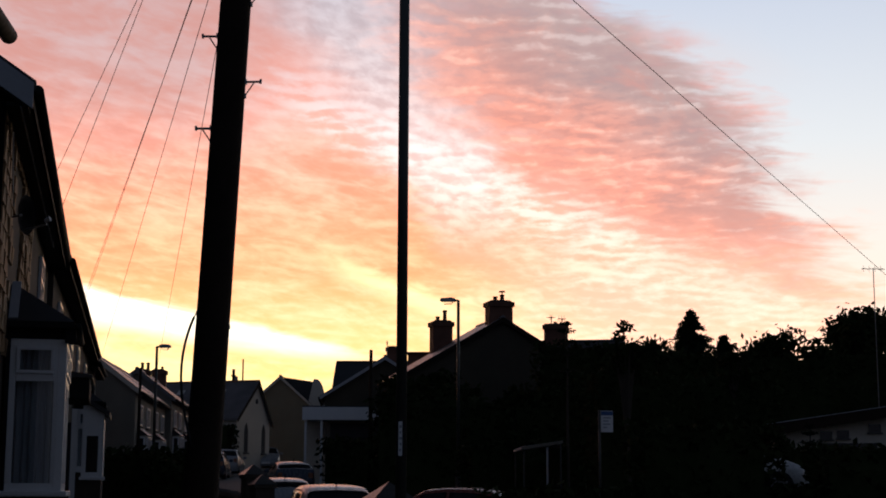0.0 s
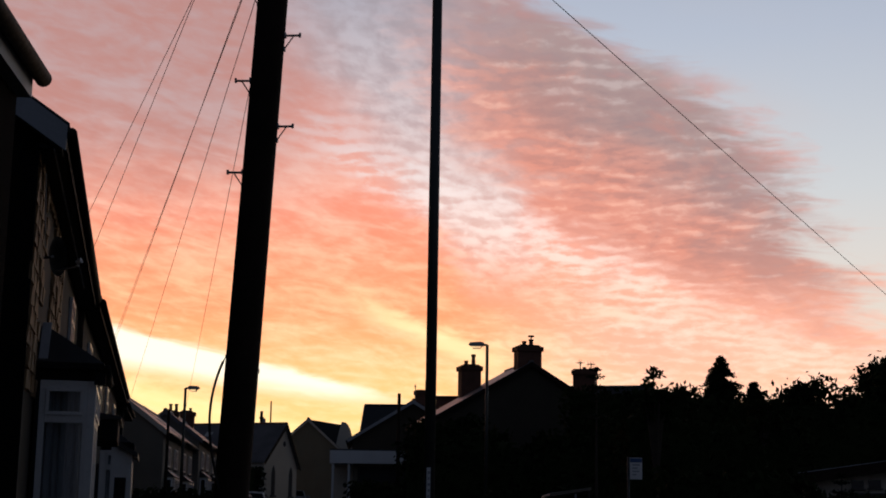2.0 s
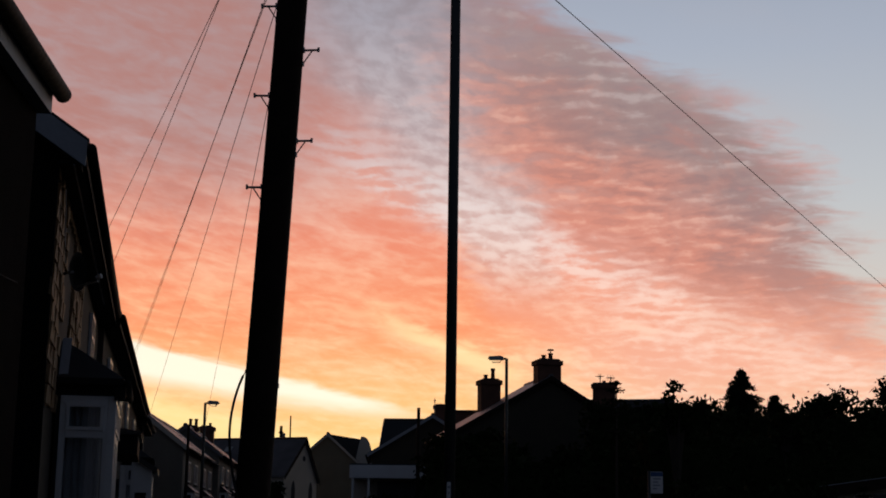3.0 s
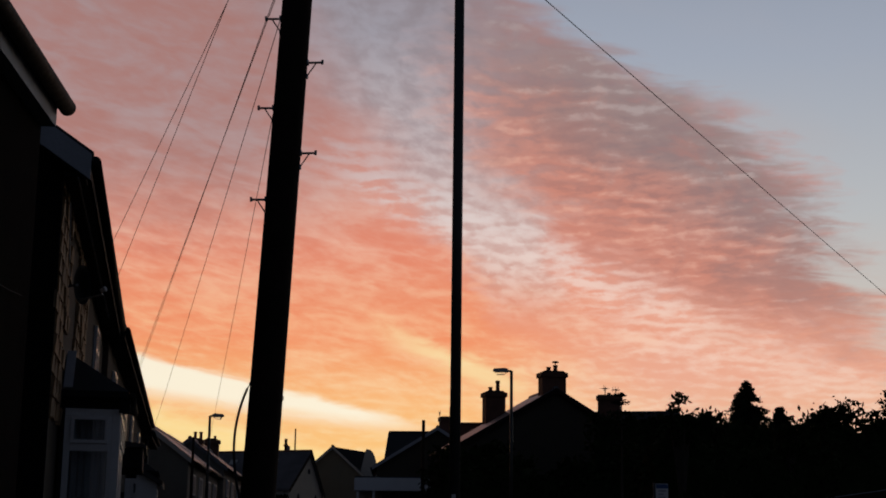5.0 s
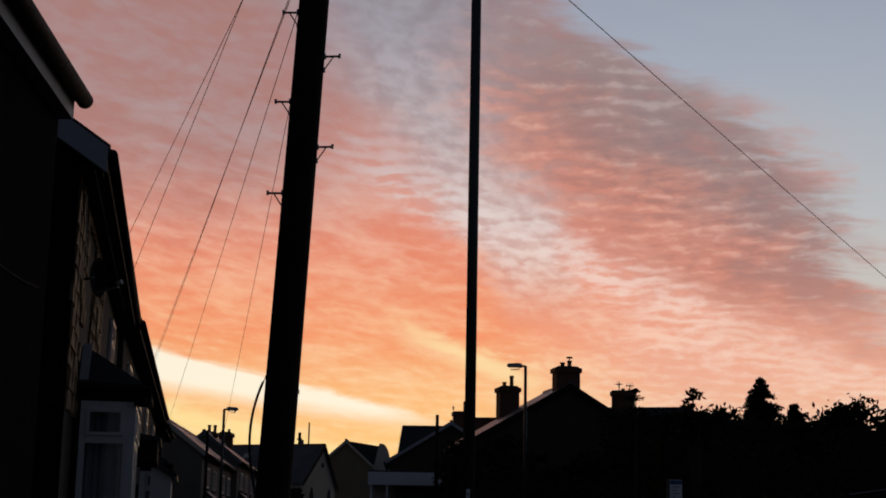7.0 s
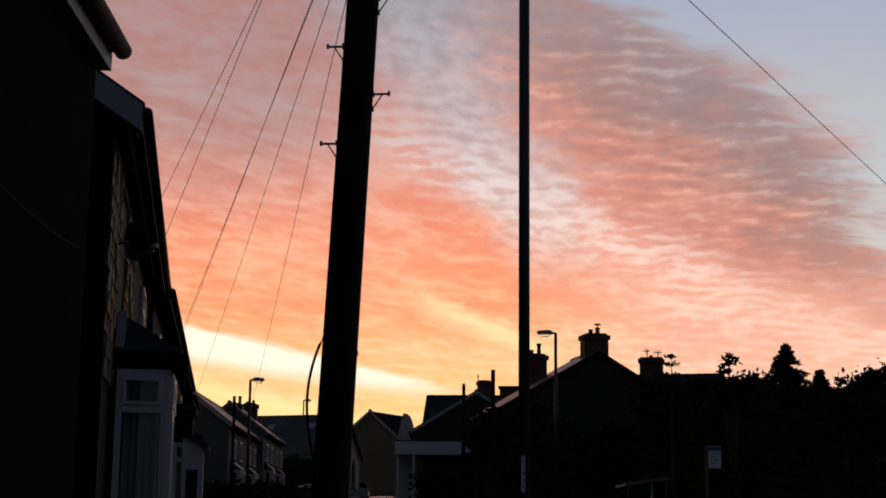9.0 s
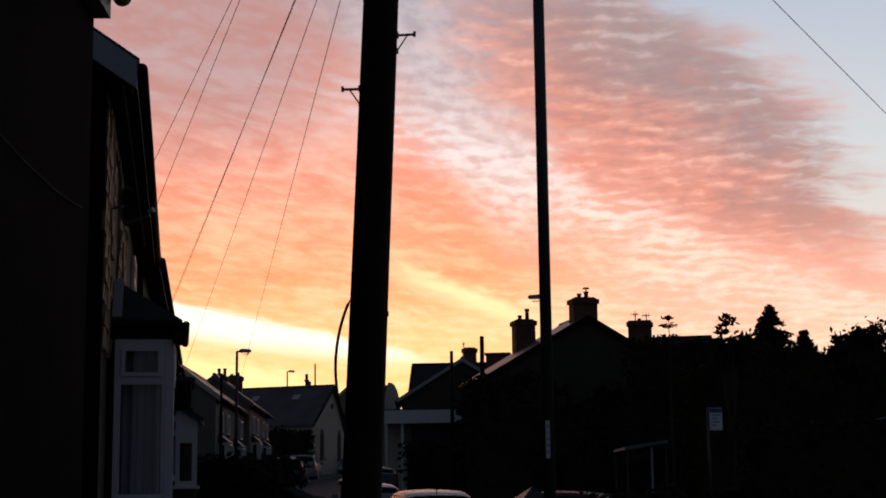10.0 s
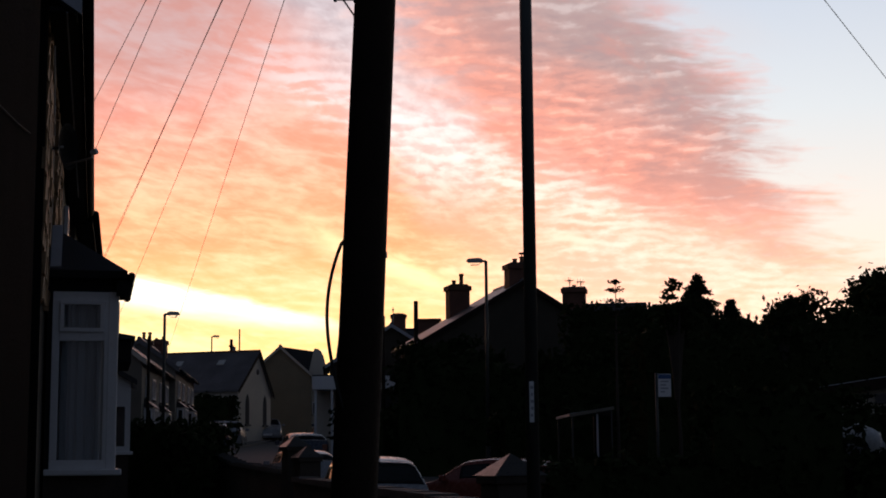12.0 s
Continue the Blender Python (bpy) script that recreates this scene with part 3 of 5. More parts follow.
def gabled(name, m, half, length, eave, ridge, label, wall=RENDER, over=0.12, eaves_over=0.25, roof=SLATE, barge=GREYPAINT, fall=0.0):
    """A house whose ridge runs along local y from the near gable at y = 0; eave and ridge are heights over its ground.
    fall: rise of the roof along its length."""
    t = thing(name, m, label, "house", "houses of the street")
    part("wall", prism([(-half, -1.0), (half, -1.0), (half, eave), (0, ridge - 0.08), (-half, eave)], 0, length), wall, t)
    slope = (ridge - eave) / half
    xe, ze = half + eaves_over, ridge - slope * (half + eaves_over)
    for s in (-1, 1):
        r = part("roof", prism([(0, ridge + 0.02), (s * xe, ze + 0.02), (s * xe, ze + 0.12), (0, ridge + 0.13)], -over, length + over), roof, t)
        for yy in (-over - 0.03, length + over):
            part("bargeboard", prism([(0, ridge - 0.08), (s * xe, ze - 0.08), (s * xe, ze + 0.1), (0, ridge + 0.11)], yy, yy + 0.03), barge, r)
        part("gutter", tube([(s * (xe + 0.05), -over, ze + 0.0), (s * (xe + 0.05), length + over, ze + 0.0)], 0.06, 10), BLACKPVC, r, smooth=True)
    part("ridge_tiles", tube([(0, -over, ridge + 0.1), (0, length + over, ridge + 0.1)], 0.09, 8), roof, t)
    return t


def slope_m(x, y, z, face):
    """The pose of a window: face 0 looks along local -y, 90 along +x, -90 along -x."""
    return Matrix.Translation((x, y, z)) @ Matrix.Rotation(radians(face), 4, "Z")


# the slate-roofed house with its gable towards us, two chimneys
B = 17.0
A = gabled("end_house", place(0.27, 55.8, plot_z(55.8), B), 3.72, 3.3, 4.12, 6.27, "dark rendered end house with a slate roof and two brick chimneys", OLIVE, roof=SKYSLATE, barge=CREOSOTE)
g = plot_z(55.8)
chimney(A, 0.0, 0.45, 5.6, 8.66 - g, 0.92, 0.6, [(-0.14, 0.18, 0.09, False), (0.13, 0.26, 0.09, True)])
chimney(A, -1.66, 2.8, 4.4, 8.1 - g, 0.78, 0.6, [(-0.14, 0.18, 0.085, False), (0.15, 0.44, 0.085, False)])

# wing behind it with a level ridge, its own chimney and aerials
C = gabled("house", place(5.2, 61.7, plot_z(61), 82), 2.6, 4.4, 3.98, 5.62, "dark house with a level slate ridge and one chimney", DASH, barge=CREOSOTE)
g = plot_z(61)
chimney(C, 0.0, 2.75, 4.8, 8.42 - g, 0.7, 0.9, [(-0.1, 0.1, 0.08, False)])

# house with a front gable beyond the shop
Bh = gabled("house", place(-6.0, 78.5, plot_z(78), 6), 3.15, 6.0, 3.6, 5.55, "dark olive gabled house behind the shop", OLIVE, over=0.2)
gabled("house", place(-2.4, 84.0, plot_z(78), 90), 2.4, 6.75, 3.68, 5.72, "dark slate-roofed house behind the gable", RENDER, over=0.05)
g = plot_z(78)
chimney(Bh, 0.55, 4.2, 4.4, 9.45 - g, 0.75, 0.6, [(0.0, 0.05, 0.08, False)])
stack_base = thing("chimney_stack", place(-4.0, 75.2, plot_z(75)), "low broad brick chimney stack over the roofs", "chimney")
part("stack", box(-0.55, 0.6, -0.3, 0.3, -0.5, 8.35 - plot_z(75)), BRICK, stack_base)
part("corbel", box(-0.62, 0.67, -0.37, 0.37, 8.35 - plot_z(75), 8.45 - plot_z(75)), BRICK, stack_base)


# flat-roofed shop with a white fascia
def shop():
    g = plot_z(62.8)
    t = thing("shop", place(-8.15, 62.8, g, 2), "flat-roofed shop with a broad white fascia and white posts", "shop")
    part("wall", box(0.9, 4.6, 0.5, 6.0, -0.6, 2.44), RENDER, t)
    part("wall", box(0.0, 0.9, 1.6, 6.0, -0.6, 2.44), PALE, t)
    part("roof", box(-0.04, 4.7, -0.02, 6.1, 2.96, 3.02), SLATE, t)
    part("soffit", box(0.02, 4.6, 0.02, 6.0, 2.43, 2.47), GREYPAINT, t)
    part("fascia", box(0, 3.75, -0.05, 0.0, 2.42, 2.96, 0.01), SIGNWHITE, t, "plain white fascia board")
    part("fascia", box(-0.05, 0.0, 0.0, 6.0, 2.42, 2.96, 0.01), SIGNWHITE, t)
    for x in (0.05, 0.72):
        part("post", box(x, x + 0.09, 0.02, 0.11, -0.6, 2.43), UPVC, t)
    part("shutter", box(1.1, 4.5, 0.46, 0.5, 0.1, 2.3), DARKROOM, t, "dark closed shutter")


shop()

# far terrace on the left, four stepped units
HW = 1.48
for k in range(4):
    run = 5.3 * k
    y0 = 52 + run * 0.992
    lab = ("grey end-of-terrace house with a slate roof and white bay window", "grey mid-terrace house with a white bay window", "grey terrace house with a white bay and chimney pots", "grey far terrace house with a tall brick chimney")[k]
    T = gabled("terrace_house", place(-14.15 - run * 0.126 + (0.25 if k > 1 else 0.0), y0, plot_z(52) + (0.05, 0.07, 0.42, 0.44)[k], 7.2), HW, 5.28, 3.62, 4.72, lab, RENDER, over=0.0 if k % 2 else 0.08, eaves_over=0.16, roof=SKYSLATE, barge=SKYSLATE if k else PALE)
    if k == 2:
        chimney(T, 0.0, 2.9, 4.2, 5.0, 0.45, 0.5, [(-0.12, 0.32, 0.075, False), (0.13, 0.32, 0.075, False)])
    if k == 3:
        chimney(T, 0.0, 3.6, 4.2, 5.45, 0.66, 0.6, [(-0.16, 0.1, 0.07, False), (0.14, 0.16, 0.07, False)])
    b1 = part("bay_window", box(HW, HW + 0.3, 0.9, 2.6, 0.2, 2.05), PALE, T)
    part("bay_roof", prism([(HW, 2.35), (HW + 0.38, 2.05), (HW, 2.05)], 0.82, 2.68), SLATE, b1)
    window(T, slope_m(HW + 0.15, 0.87, 1.15, 0), 0.28, 0.85)
    window(T, slope_m(HW + 0.33, 1.75, 1.15, 90), 1.5, 0.85, bars=3)
    for yy in (1.6, 3.9):
        window(T, slope_m(HW + 0.03, yy, 2.4, 90), 0.9, 0.75, bars=2)
    part("door", box(HW, HW + 0.04, 3.5, 4.3, 0.0, 1.95), UPVC, T)
    part("lintel", box(HW, HW + 0.06, 3.4, 4.4, 1.95, 2.1), PALE, T)


# chapel: oblique gable with lancet windows, slate roof with two roof lights
def chapel():
    g = plot_z(87) + 0.1
    H = 4.25
    left, right = (-2.5, H - 2.15), (1.75, H - 2.3)
    t = thing("chapel", place(-14.25, 87.3, g, 73), "small pale chapel with a steep slate roof and lancet windows", "chapel")
    part("wall", prism([(left[0], -1), (right[0], -1), (right[0], right[1] - 0.08), (0, H - 0.1), (left[0], left[1] - 0.08)], 0, 8.0), PALE, t)
    for ex, ez in (left, right):
        ex, ez = ex * 1.08, H - (H - ez) * 1.08
        r = part("roof", prism([(0, H), (ex, ez), (ex, ez + 0.12), (0, H + 0.13)], -0.15, 8.1), SKYSLATE, t)
        part("bargeboard", prism([(0, H - 0.1), (ex, ez - 0.1), (ex, ez + 0.1), (0, H + 0.11)], -0.19, -0.15), CREOSOTE, r)
        if ex < 0:
            for yy in (1.9, 4.6):
                # pale colour takes the place of sky reflected in the glass
                o = part("roof_light", box(-0.22, 0.22, -0.22, 0.22, 0.0, 0.05, 0.01), BLIND_SHEEN, r, "roof light in a pale colour for reflected sky")
                o.matrix_local = Matrix.Translation((0.3 * ex, yy, H - 0.3 * (H - ez) + 0.13)) @ Matrix.Rotation(-math.atan2(H - ez, -ex), 4, "Y")
    for x in (-1.3, 0.95):
        bm = prism([(x - 0.22, 0.15), (x + 0.22, 0.15), (x + 0.22, 1.4), (x + 0.12, 1.7), (x, 1.85), (x - 0.12, 1.7), (x - 0.22, 1.4)], -0.02, 0.04)
        # lancets are flat panels with the unlit inside painted as a dark colour
        w = part("window", bm, DARKROOM, t)
        part("sill", box(x - 0.3, x + 0.3, -0.1, 0.0, 0.06, 0.15), FLAG, w)
    part("roundel", tube([(0, -0.02, 3.15), (0, 0.05, 3.15)], 0.16, 16), DARKROOM, t)
    part("ridge_tiles", tube([(0, -0.15, H + 0.1), (0, 8.1, H + 0.1)], 0.08, 8), CLAY, t)


chapel()

# house at the head of the street: broad gable, then a pale shaped gable
G = gabled("house", place(-14.05, 95, plot_z(95) - 0.1, 4), 1.9, 6.0, 3.2, 4.9, "tall buff house with a plain gable up the street", BUFF, over=0.15, barge=PALE)


def shaped_gable():
    """Pale end wall with a curved, stepped top, and the dark roof that runs from it to the broad gable."""
    t = thing("house", place(-12.4, 96.4, plot_z(97) - 0.05, 4), "narrow pale rendered house with a curved shaped gable", "house", "houses of the street")
    curve = [(0.5 + 0.55 * math.sin(a), 3.15 + 1.6 * math.cos(a)) for a in [radians(d) for d in (8, 25, 42, 58, 72, 84)]]
    outline = [(0.0, -1.0), (1.25, -1.0), (1.25, 2.5), (1.15, 2.6), (1.12, 3.0)] + curve[::-1] + [(0.32, 4.78), (0.26, 4.6), (0.0, 3.4)]
    part("wall", prism(outline, 0, 0.35), PALE, t)
    part("side_wall", box(0.05, 1.2, 0.35, 5.0, -1.0, 2.5), PALE, t)
    part("roof", prism([(-2.0, 4.95), (0.4, 4.6), (1.0, 2.9), (0.0, 2.9), (-0.1, 3.1)], 0.4, 4.5), SLATE, t)
    part("downpipe", tube([(-0.06, -0.06, -1.0), (-0.06, -0.06, 3.1)], 0.05, 8), UPVC, t)
    window(t, slope_m(0.42, -0.03, 2.35, 0), 0.3, 0.55)
    window(t, slope_m(0.9, -0.03, 2.2, 0), 0.3, 0.55)
    window(t, slope_m(0.4, -0.03, 0.6, 0), 0.4, 0.8)


shaped_gable()

# ---- the near row of houses ----
def hipped_slab(outline_lo, outline_hi, mat, parent, name):
    bm = bmesh.new()
    lo = [bm.verts.new(p) for p in outline_lo]
    hi = [bm.verts.new(p) for p in outline_hi]
    bm.faces.new(lo), bm.faces.new(hi)
    for k in range(len(lo)):
        j = (k + 1) % len(lo)
        bm.faces.new((lo[k], lo[j], hi[j], hi[k]))
    return part(name, bm, mat, parent)


def curtain_mesh(w, h, folds, depth=0.03):
    bm = bmesh.new()
    n = folds * 8
    rows = []
    for z in (0, h):
        rows.append([bm.verts.new((-w / 2 + w * k / n, depth * math.sin(2 * math.pi * folds * k / n + 0.6 * math.sin(k * 0.37)) * (0.6 + 0.4 * math.sin(k * 0.71)), z)) for k in range(n + 1)])
    for k in range(n):
        bm.faces.new((rows[0][k], rows[0][k + 1], rows[1][k + 1], rows[1][k]))
    return bm


def bay_light(parent, m, w, h, top):
    """One side of a bay: heavy white frame, a small top light over a tall pane, net curtain behind."""
    bm = bmesh.new()
    b = 0.085
    for x0, x1, z0, z1 in ((-w / 2, w / 2, 0, b), (-w / 2, w / 2, h - b, h), (-w / 2, -w / 2 + b * 0.8, b, h - b), (w / 2 - b, w / 2, b, h - b)):
        add_box(bm, x0, x1, -0.035, 0.035, z0, z1, 0.006)
    add_box(bm, -w / 2 + b * 0.8, w / 2 - b, -0.035, 0.035, h - top - 0.05, h - top + 0.035, 0.006)
    f = part("window", bm, UPVC, parent, "white plastic window with a small top light")
    f.matrix_local = m
    bm = bmesh.new()
    x0, x1 = -w / 2 + b * 0.8, w / 2 - b
    z0, z1 = h - top + 0.035, h - b
    for a0, a1, c0, c1 in ((x0, x1, z0, z0 + 0.04), (x0, x1, z1 - 0.04, z1), (x0, x0 + 0.04, z0 + 0.04, z1 - 0.04), (x1 - 0.04, x1, z0 + 0.04, z1 - 0.04)):
        add_box(bm, a0, a1, -0.055, -0.03, c0, c1, 0.004)
    part("top_sash", bm, UPVC, f)
    part("pane", box(x0, x1, -0.006, 0.006, z0, z1), GLASS, f).visible_shadow = False
    part("pane", box(x0, x1, -0.006, 0.006, b, h - top - 0.05), GLASS, f).visible_shadow = False
    c = part("curtain", curtain_mesh(x1 - x0 + 0.04, h - 0.1, 6), CURTAIN, f, "pleated net curtain")
    c.location = ((x0 + x1) / 2, 0.12, 0.05)
    return f


def bay(parent, y0, length, depth, sill, head, base):
    """A square bay on the face x = 0 of a house, its near side at y0."""
    p = part("bay_window", box(0, depth - 0.03, y0 + 0.04, y0 + length - 0.04, base, sill - 0.06), DARKSTONE, parent, "stone bay with white windows under a slate roof")
    part("sill", box(-0.0, depth + 0.1, y0 - 0.06, y0 + length + 0.06, sill - 0.06, sill, 0.012), UPVC, p)
    h = head - sill
    inset = 0.045
    bay_light(p, slope_m((depth + inset) / 2, y0 + 0.035, sill, 0), depth - inset, h, 0.42)
    part("jamb", box(0, inset, y0 + 0.01, y0 + 0.07, sill, head), BLACKPVC, p)
    n = 3
    w = length / n
    for k in range(n):
        bay_light(p, slope_m(depth, y0 + w * (k + 0.5), sill, 90), w, h, 0.42)
    part("post", box(depth - 0.05, depth + 0.045, y0 - 0.005, y0 + 0.05, sill, head, 0.008), UPVC, p)
    # thin sheet on the wall, painted dark in place of an unlit room
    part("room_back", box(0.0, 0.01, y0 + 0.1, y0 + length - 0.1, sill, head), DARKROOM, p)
    part("lintel", box(0, depth + 0.02, y0, y0 + length, head, head + 0.12), BLACKPVC, p)
    o = 0.12
    e0, e1, zt = head + 0.12, head + 0.19, head + 0.64
    lo = [(0, y0 - o, e0), (depth + o, y0 - o, e0), (depth + o, y0 + length + o, e0), (0, y0 + length + o, e0)]
    hi = [(0, y0 + 0.28, zt), (0.06, y0 + 0.3, zt), (0.06, y0 + length - 0.3, zt), (0, y0 + length - 0.28, zt)]
    mid = [(a, b2, e1) for a, b2, _ in lo]
    hipped_slab(lo, mid, BLACKPVC, p, "fascia")
    hipped_slab(mid, hi, SLATE, p, "bay_roof")
    part("gutter", tube([(depth + o + 0.035, y0 - o, e0 + 0.02), (depth + o + 0.035, y0 + length + o, e0 + 0.02)], 0.04, 10), BLACKPVC, p, smooth=True)
    part("downpipe_bracket", box(depth + 0.02, depth + o + 0.02, y0 - 0.08, y0 - 0.02, e0 - 0.16, e0), BLACKPVC, p)
    part("lead_flashing", hip_strip((0.015, y0 - o + 0.02, e1 + 0.02), (0.015, y0 + 0.27, zt + 0.02), 0.1), GREYPAINT, p, "pale lead flashing up the edge of the bay roof")
    return p


def hip_strip(a, b, w):
    bm = bmesh.new()
    a, b = Vector(a), Vector(b)
    pts = [a, a + Vector((w, 0, 0.005)), b + Vector((w, 0, 0.005)), b]
    lo = [bm.verts.new(p) for p in pts]
    hi = [bm.verts.new(p + Vector((0, -0.012, 0.012))) for p in pts]
    bm.faces.new(lo), bm.faces.new(hi)
    for k in range(4):
        bm.faces.new((lo[k], lo[(k + 1) % 4], hi[(k + 1) % 4], hi[k]))
    return bm


def row_house(name, m, length, eave, label, front=0.0, pitch=0.67, deep=7.0, over=0.27, near_barge=True):
    """A two-storey house whose face x = front runs along local y; the roof falls towards it."""
    t = thing(name, m, label, "house", "houses of the near row")
    half = deep / 2
    ridge = eave + pitch * half
    part("wall", prism([(front - deep, -0.5), (front - 0.03, -0.5), (front - 0.03, eave - 0.02), (front - half, ridge - 0.1), (front - deep, eave)], 0, length), MORTAR, t, "grey stone wall with pale mortar")
    for s in (-1, 1):
        cx = front - half
        xe, ze = cx + s * (half + over), ridge - pitch * (half + over)
        r = part("roof", prism([(cx, ridge), (xe, ze), (xe, ze + 0.1), (cx, ridge + 0.12)], -0.26, length), SLATE, t)
        if s > 0:
            part("gutter", tube([(xe + 0.02, -0.24, ze + 0.0), (xe + 0.02, length, ze + 0.0)], 0.06, 12), BLACKPVC, r, smooth=True)
            part("soffit", box(front, xe - 0.02, -0.2, length, ze - 0.16, ze - 0.12), BLACKPVC, r)
            part("fascia", box(xe - 0.05, xe - 0.02, -0.2, length, ze - 0.16, ze + 0.04), BLACKPVC, r)
        if near_barge:
            part("bargeboard", prism([(cx, ridge - 0.2), (xe - 0.02, ze - 0.2), (xe - 0.02, ze + 0.07), (cx, ridge + 0.09)], -0.29, -0.255), GREYPAINT, r, "pale grey bargeboard")
            part("verge_soffit", prism([(cx, ridge - 0.2), (xe - 0.06, ze - 0.2), (xe - 0.06, ze - 0.17), (cx, ridge - 0.17)], -0.25, 0.0), BLACKPVC, r)
    return t


ROWB = 14.85
H2 = row_house("row_house", place(-4.68, 14.4, 0, ROWB), 11.6, 5.74, "grey stone house with pale bargeboard and a white bay window", over=0.29)
# near-black sheet added over the mortar wall; the end's shade is its colour
part("end_wall", prism([(-7.0, -0.5), (-0.01, -0.5), (-0.01, 5.7), (-3.5, 7.95), (-7.0, 5.7)], -0.04, -0.003), DASH, H2, "end wall under a near-black sheet that stands in for its shade")
bay(H2, 1.6, 1.75, 0.61, 1.52, 3.19, -0.3)
part("wall_cable", tube([(0.03, 0.6, 5.3), (0.035, 0.9, 4.75), (0.03, 1.25, 4.62)], 0.008, 6), GREYPAINT, H2)
d = part("door_frame", box(0.0, 0.12, 5.4, 6.5, 0.3, 2.75), UPVC, H2, "white door frame")
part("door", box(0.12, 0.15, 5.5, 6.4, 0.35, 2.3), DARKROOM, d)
canopy = part("porch_canopy", box(0, 0.86, 5.1, 6.7, 2.74, 3.02, 0.015), BLACKPVC, H2, "dark boxed canopy over the door")
part("canopy_roof", prism([(0, 3.02), (0.9, 3.02), (0.9, 3.06), (0, 3.2)], 5.05, 6.75), SLATE, canopy)
for yy in (8.4,):
    window(H2, slope_m(0.0, yy + 0.2, 3.95, 90), 1.0, 1.15, 0.35, 2)

part("soffit_edge", box(0.14, 0.156, -0.2, 9.0, 5.372, 5.388), GREYPAINT, H2, "thin pale strip along the eaves")

H3 = row_house("row_house", place(-7.55, 25.61, 0.25, ROWB - 1.0), 19.5, 5.45, "dark stone house further up the row with a bay", 0.0, near_barge=False)


def porch(parent, y0, length, x0, x1):
    """A lean-to porch on the face x = 0: glazed white end over a low wall, its roof falling away from the house."""
    p = part("porch", box(0, x1 - 0.02, y0 + 0.03, y0 + length, -0.3, 1.46), DARKSTONE, parent, "small lean-to porch with white glazed end")
    part("sill", box(x0 - 0.03, x1 + 0.05, y0 - 0.05, y0 + 0.08, 1.46, 1.52, 0.008), UPVC, p)
    top = lambda x: 3.2 - 0.58 * x
    f = part("end_frame", prism([(x0, 1.52), (x0 + 0.08, 1.52), (x0 + 0.08, top(x0 + 0.08)), (x0, top(x0))], y0, y0 + 0.07), UPVC, p)
    part("post", prism([(x1 - 0.09, 1.52), (x1, 1.52), (x1, top(x1)), (x1 - 0.09, top(x1 - 0.09))], y0, y0 + 0.07), UPVC, f)
    part("gable_panel", prism([(x0 + 0.08, 2.26), (x1 - 0.09, 2.26), (x1 - 0.09, top(x1 - 0.09)), (x0 + 0.08, top(x0 + 0.08))], y0 + 0.01, y0 + 0.06), UPVC, f)
    part("bottom_rail", box(x0 + 0.08, x1 - 0.09, y0, y0 + 0.07, 1.52, 1.6), UPVC, f)
    part("pane", box(x0 + 0.08, x1 - 0.09, y0 + 0.03, y0 + 0.04, 1.6, 2.26), DARKGLASS, f)
    part("door_post", box(x0 - 0.2, x0 - 0.1, y0 + 0.02, y0 + 0.09, -0.1, 2.75), UPVC, p)
    part("door", box(0.0, x0 - 0.2, y0 + 0.05, y0 + 0.09, -0.1, 2.5), DARKROOM, p)
    part("side_wall", box(x1 - 0.06, x1 - 0.01, y0 + 0.07, y0 + length, 1.46, 2.6), UPVC, p)
    part("porch_roof", prism([(0, top(0)), (x1 + 0.1, top(x1 + 0.1)), (x1 + 0.1, top(x1 + 0.1) + 0.09), (0, top(0) + 0.09)], y0 - 0.1, y0 + length + 0.05), SLATE, p)


porch(H3, 1.2, 1.7, 0.53, 0.91)
bay(H3, 10.0, 1.75, 0.55, 1.75, 3.2, -0.3)
for yy in (2.0, 7.0, 11.0, 16.0):
    window(H3, slope_m(0.0, yy, 3.6, 90), 1.0, 1.15, 0.35, 2)
chimney(H3, -3.5, 0.2, 6.6, 8.6, 0.7, 0.9, [(-0.15, 0.3, 0.1, False), (0.15, 0.3, 0.1, False)])

H4 = row_house("row_house", place(-12.2, 44.56, 0.3, ROWB - 1.8), 5.0, 5.2, "dark stone house at the far end of the row", 0.0, near_barge=False)
part("downpipe", tube([(0.1, 0.2, -0.3), (0.1, 0.2, 5.0)], 0.045, 8), BLACKPVC, H4)


def dish():
    t = thing("satellite_dish", place(-4.92, 15.9, 4.57, ROWB + 62), "small dark satellite dish bracketed to the stone wall", "satellite dish")
    bm = bmesh.new()
    rings = []
    for r in (0.0, 0.08, 0.15, 0.215):
        rings.append([bm.verts.new((0.0 + 0.9 * r * math.cos(a), -0.07 * (1 - (r / 0.215) ** 2) * -1, 1.05 * r * math.sin(a))) for a in [2 * math.pi * k / 24 for k in range(24)]] if r else [bm.verts.new((0, 0.07, 0))])
    for k in range(24):
        bm.faces.new((rings[0][0], rings[1][k], rings[1][(k + 1) % 24]))
        for a, b in zip(rings[1:], rings[2:]):
            bm.faces.new((a[k], a[(k + 1) % 24], b[(k + 1) % 24], b[k]))
    bmesh.ops.solidify(bm, geom=bm.faces[:], thickness=0.008)
    part("reflector", bm, BLACKPVC, t, smooth=True)
    part("arm", tube([(0, 0.05, -0.18), (0, -0.26, -0.12)], 0.012, 8), STEEL, t)
    part("feed_horn", tube([(0, -0.3, -0.06), (0, -0.24, -0.08)], [0.03, 0.025], 12), GREYPAINT, t)
    part("bracket", tube([(0, 0.06, 0.0), (-0.16, 0.12, -0.05), (-0.2, 0.12, -0.05)], 0.015, 8), STEEL, t)


dish()

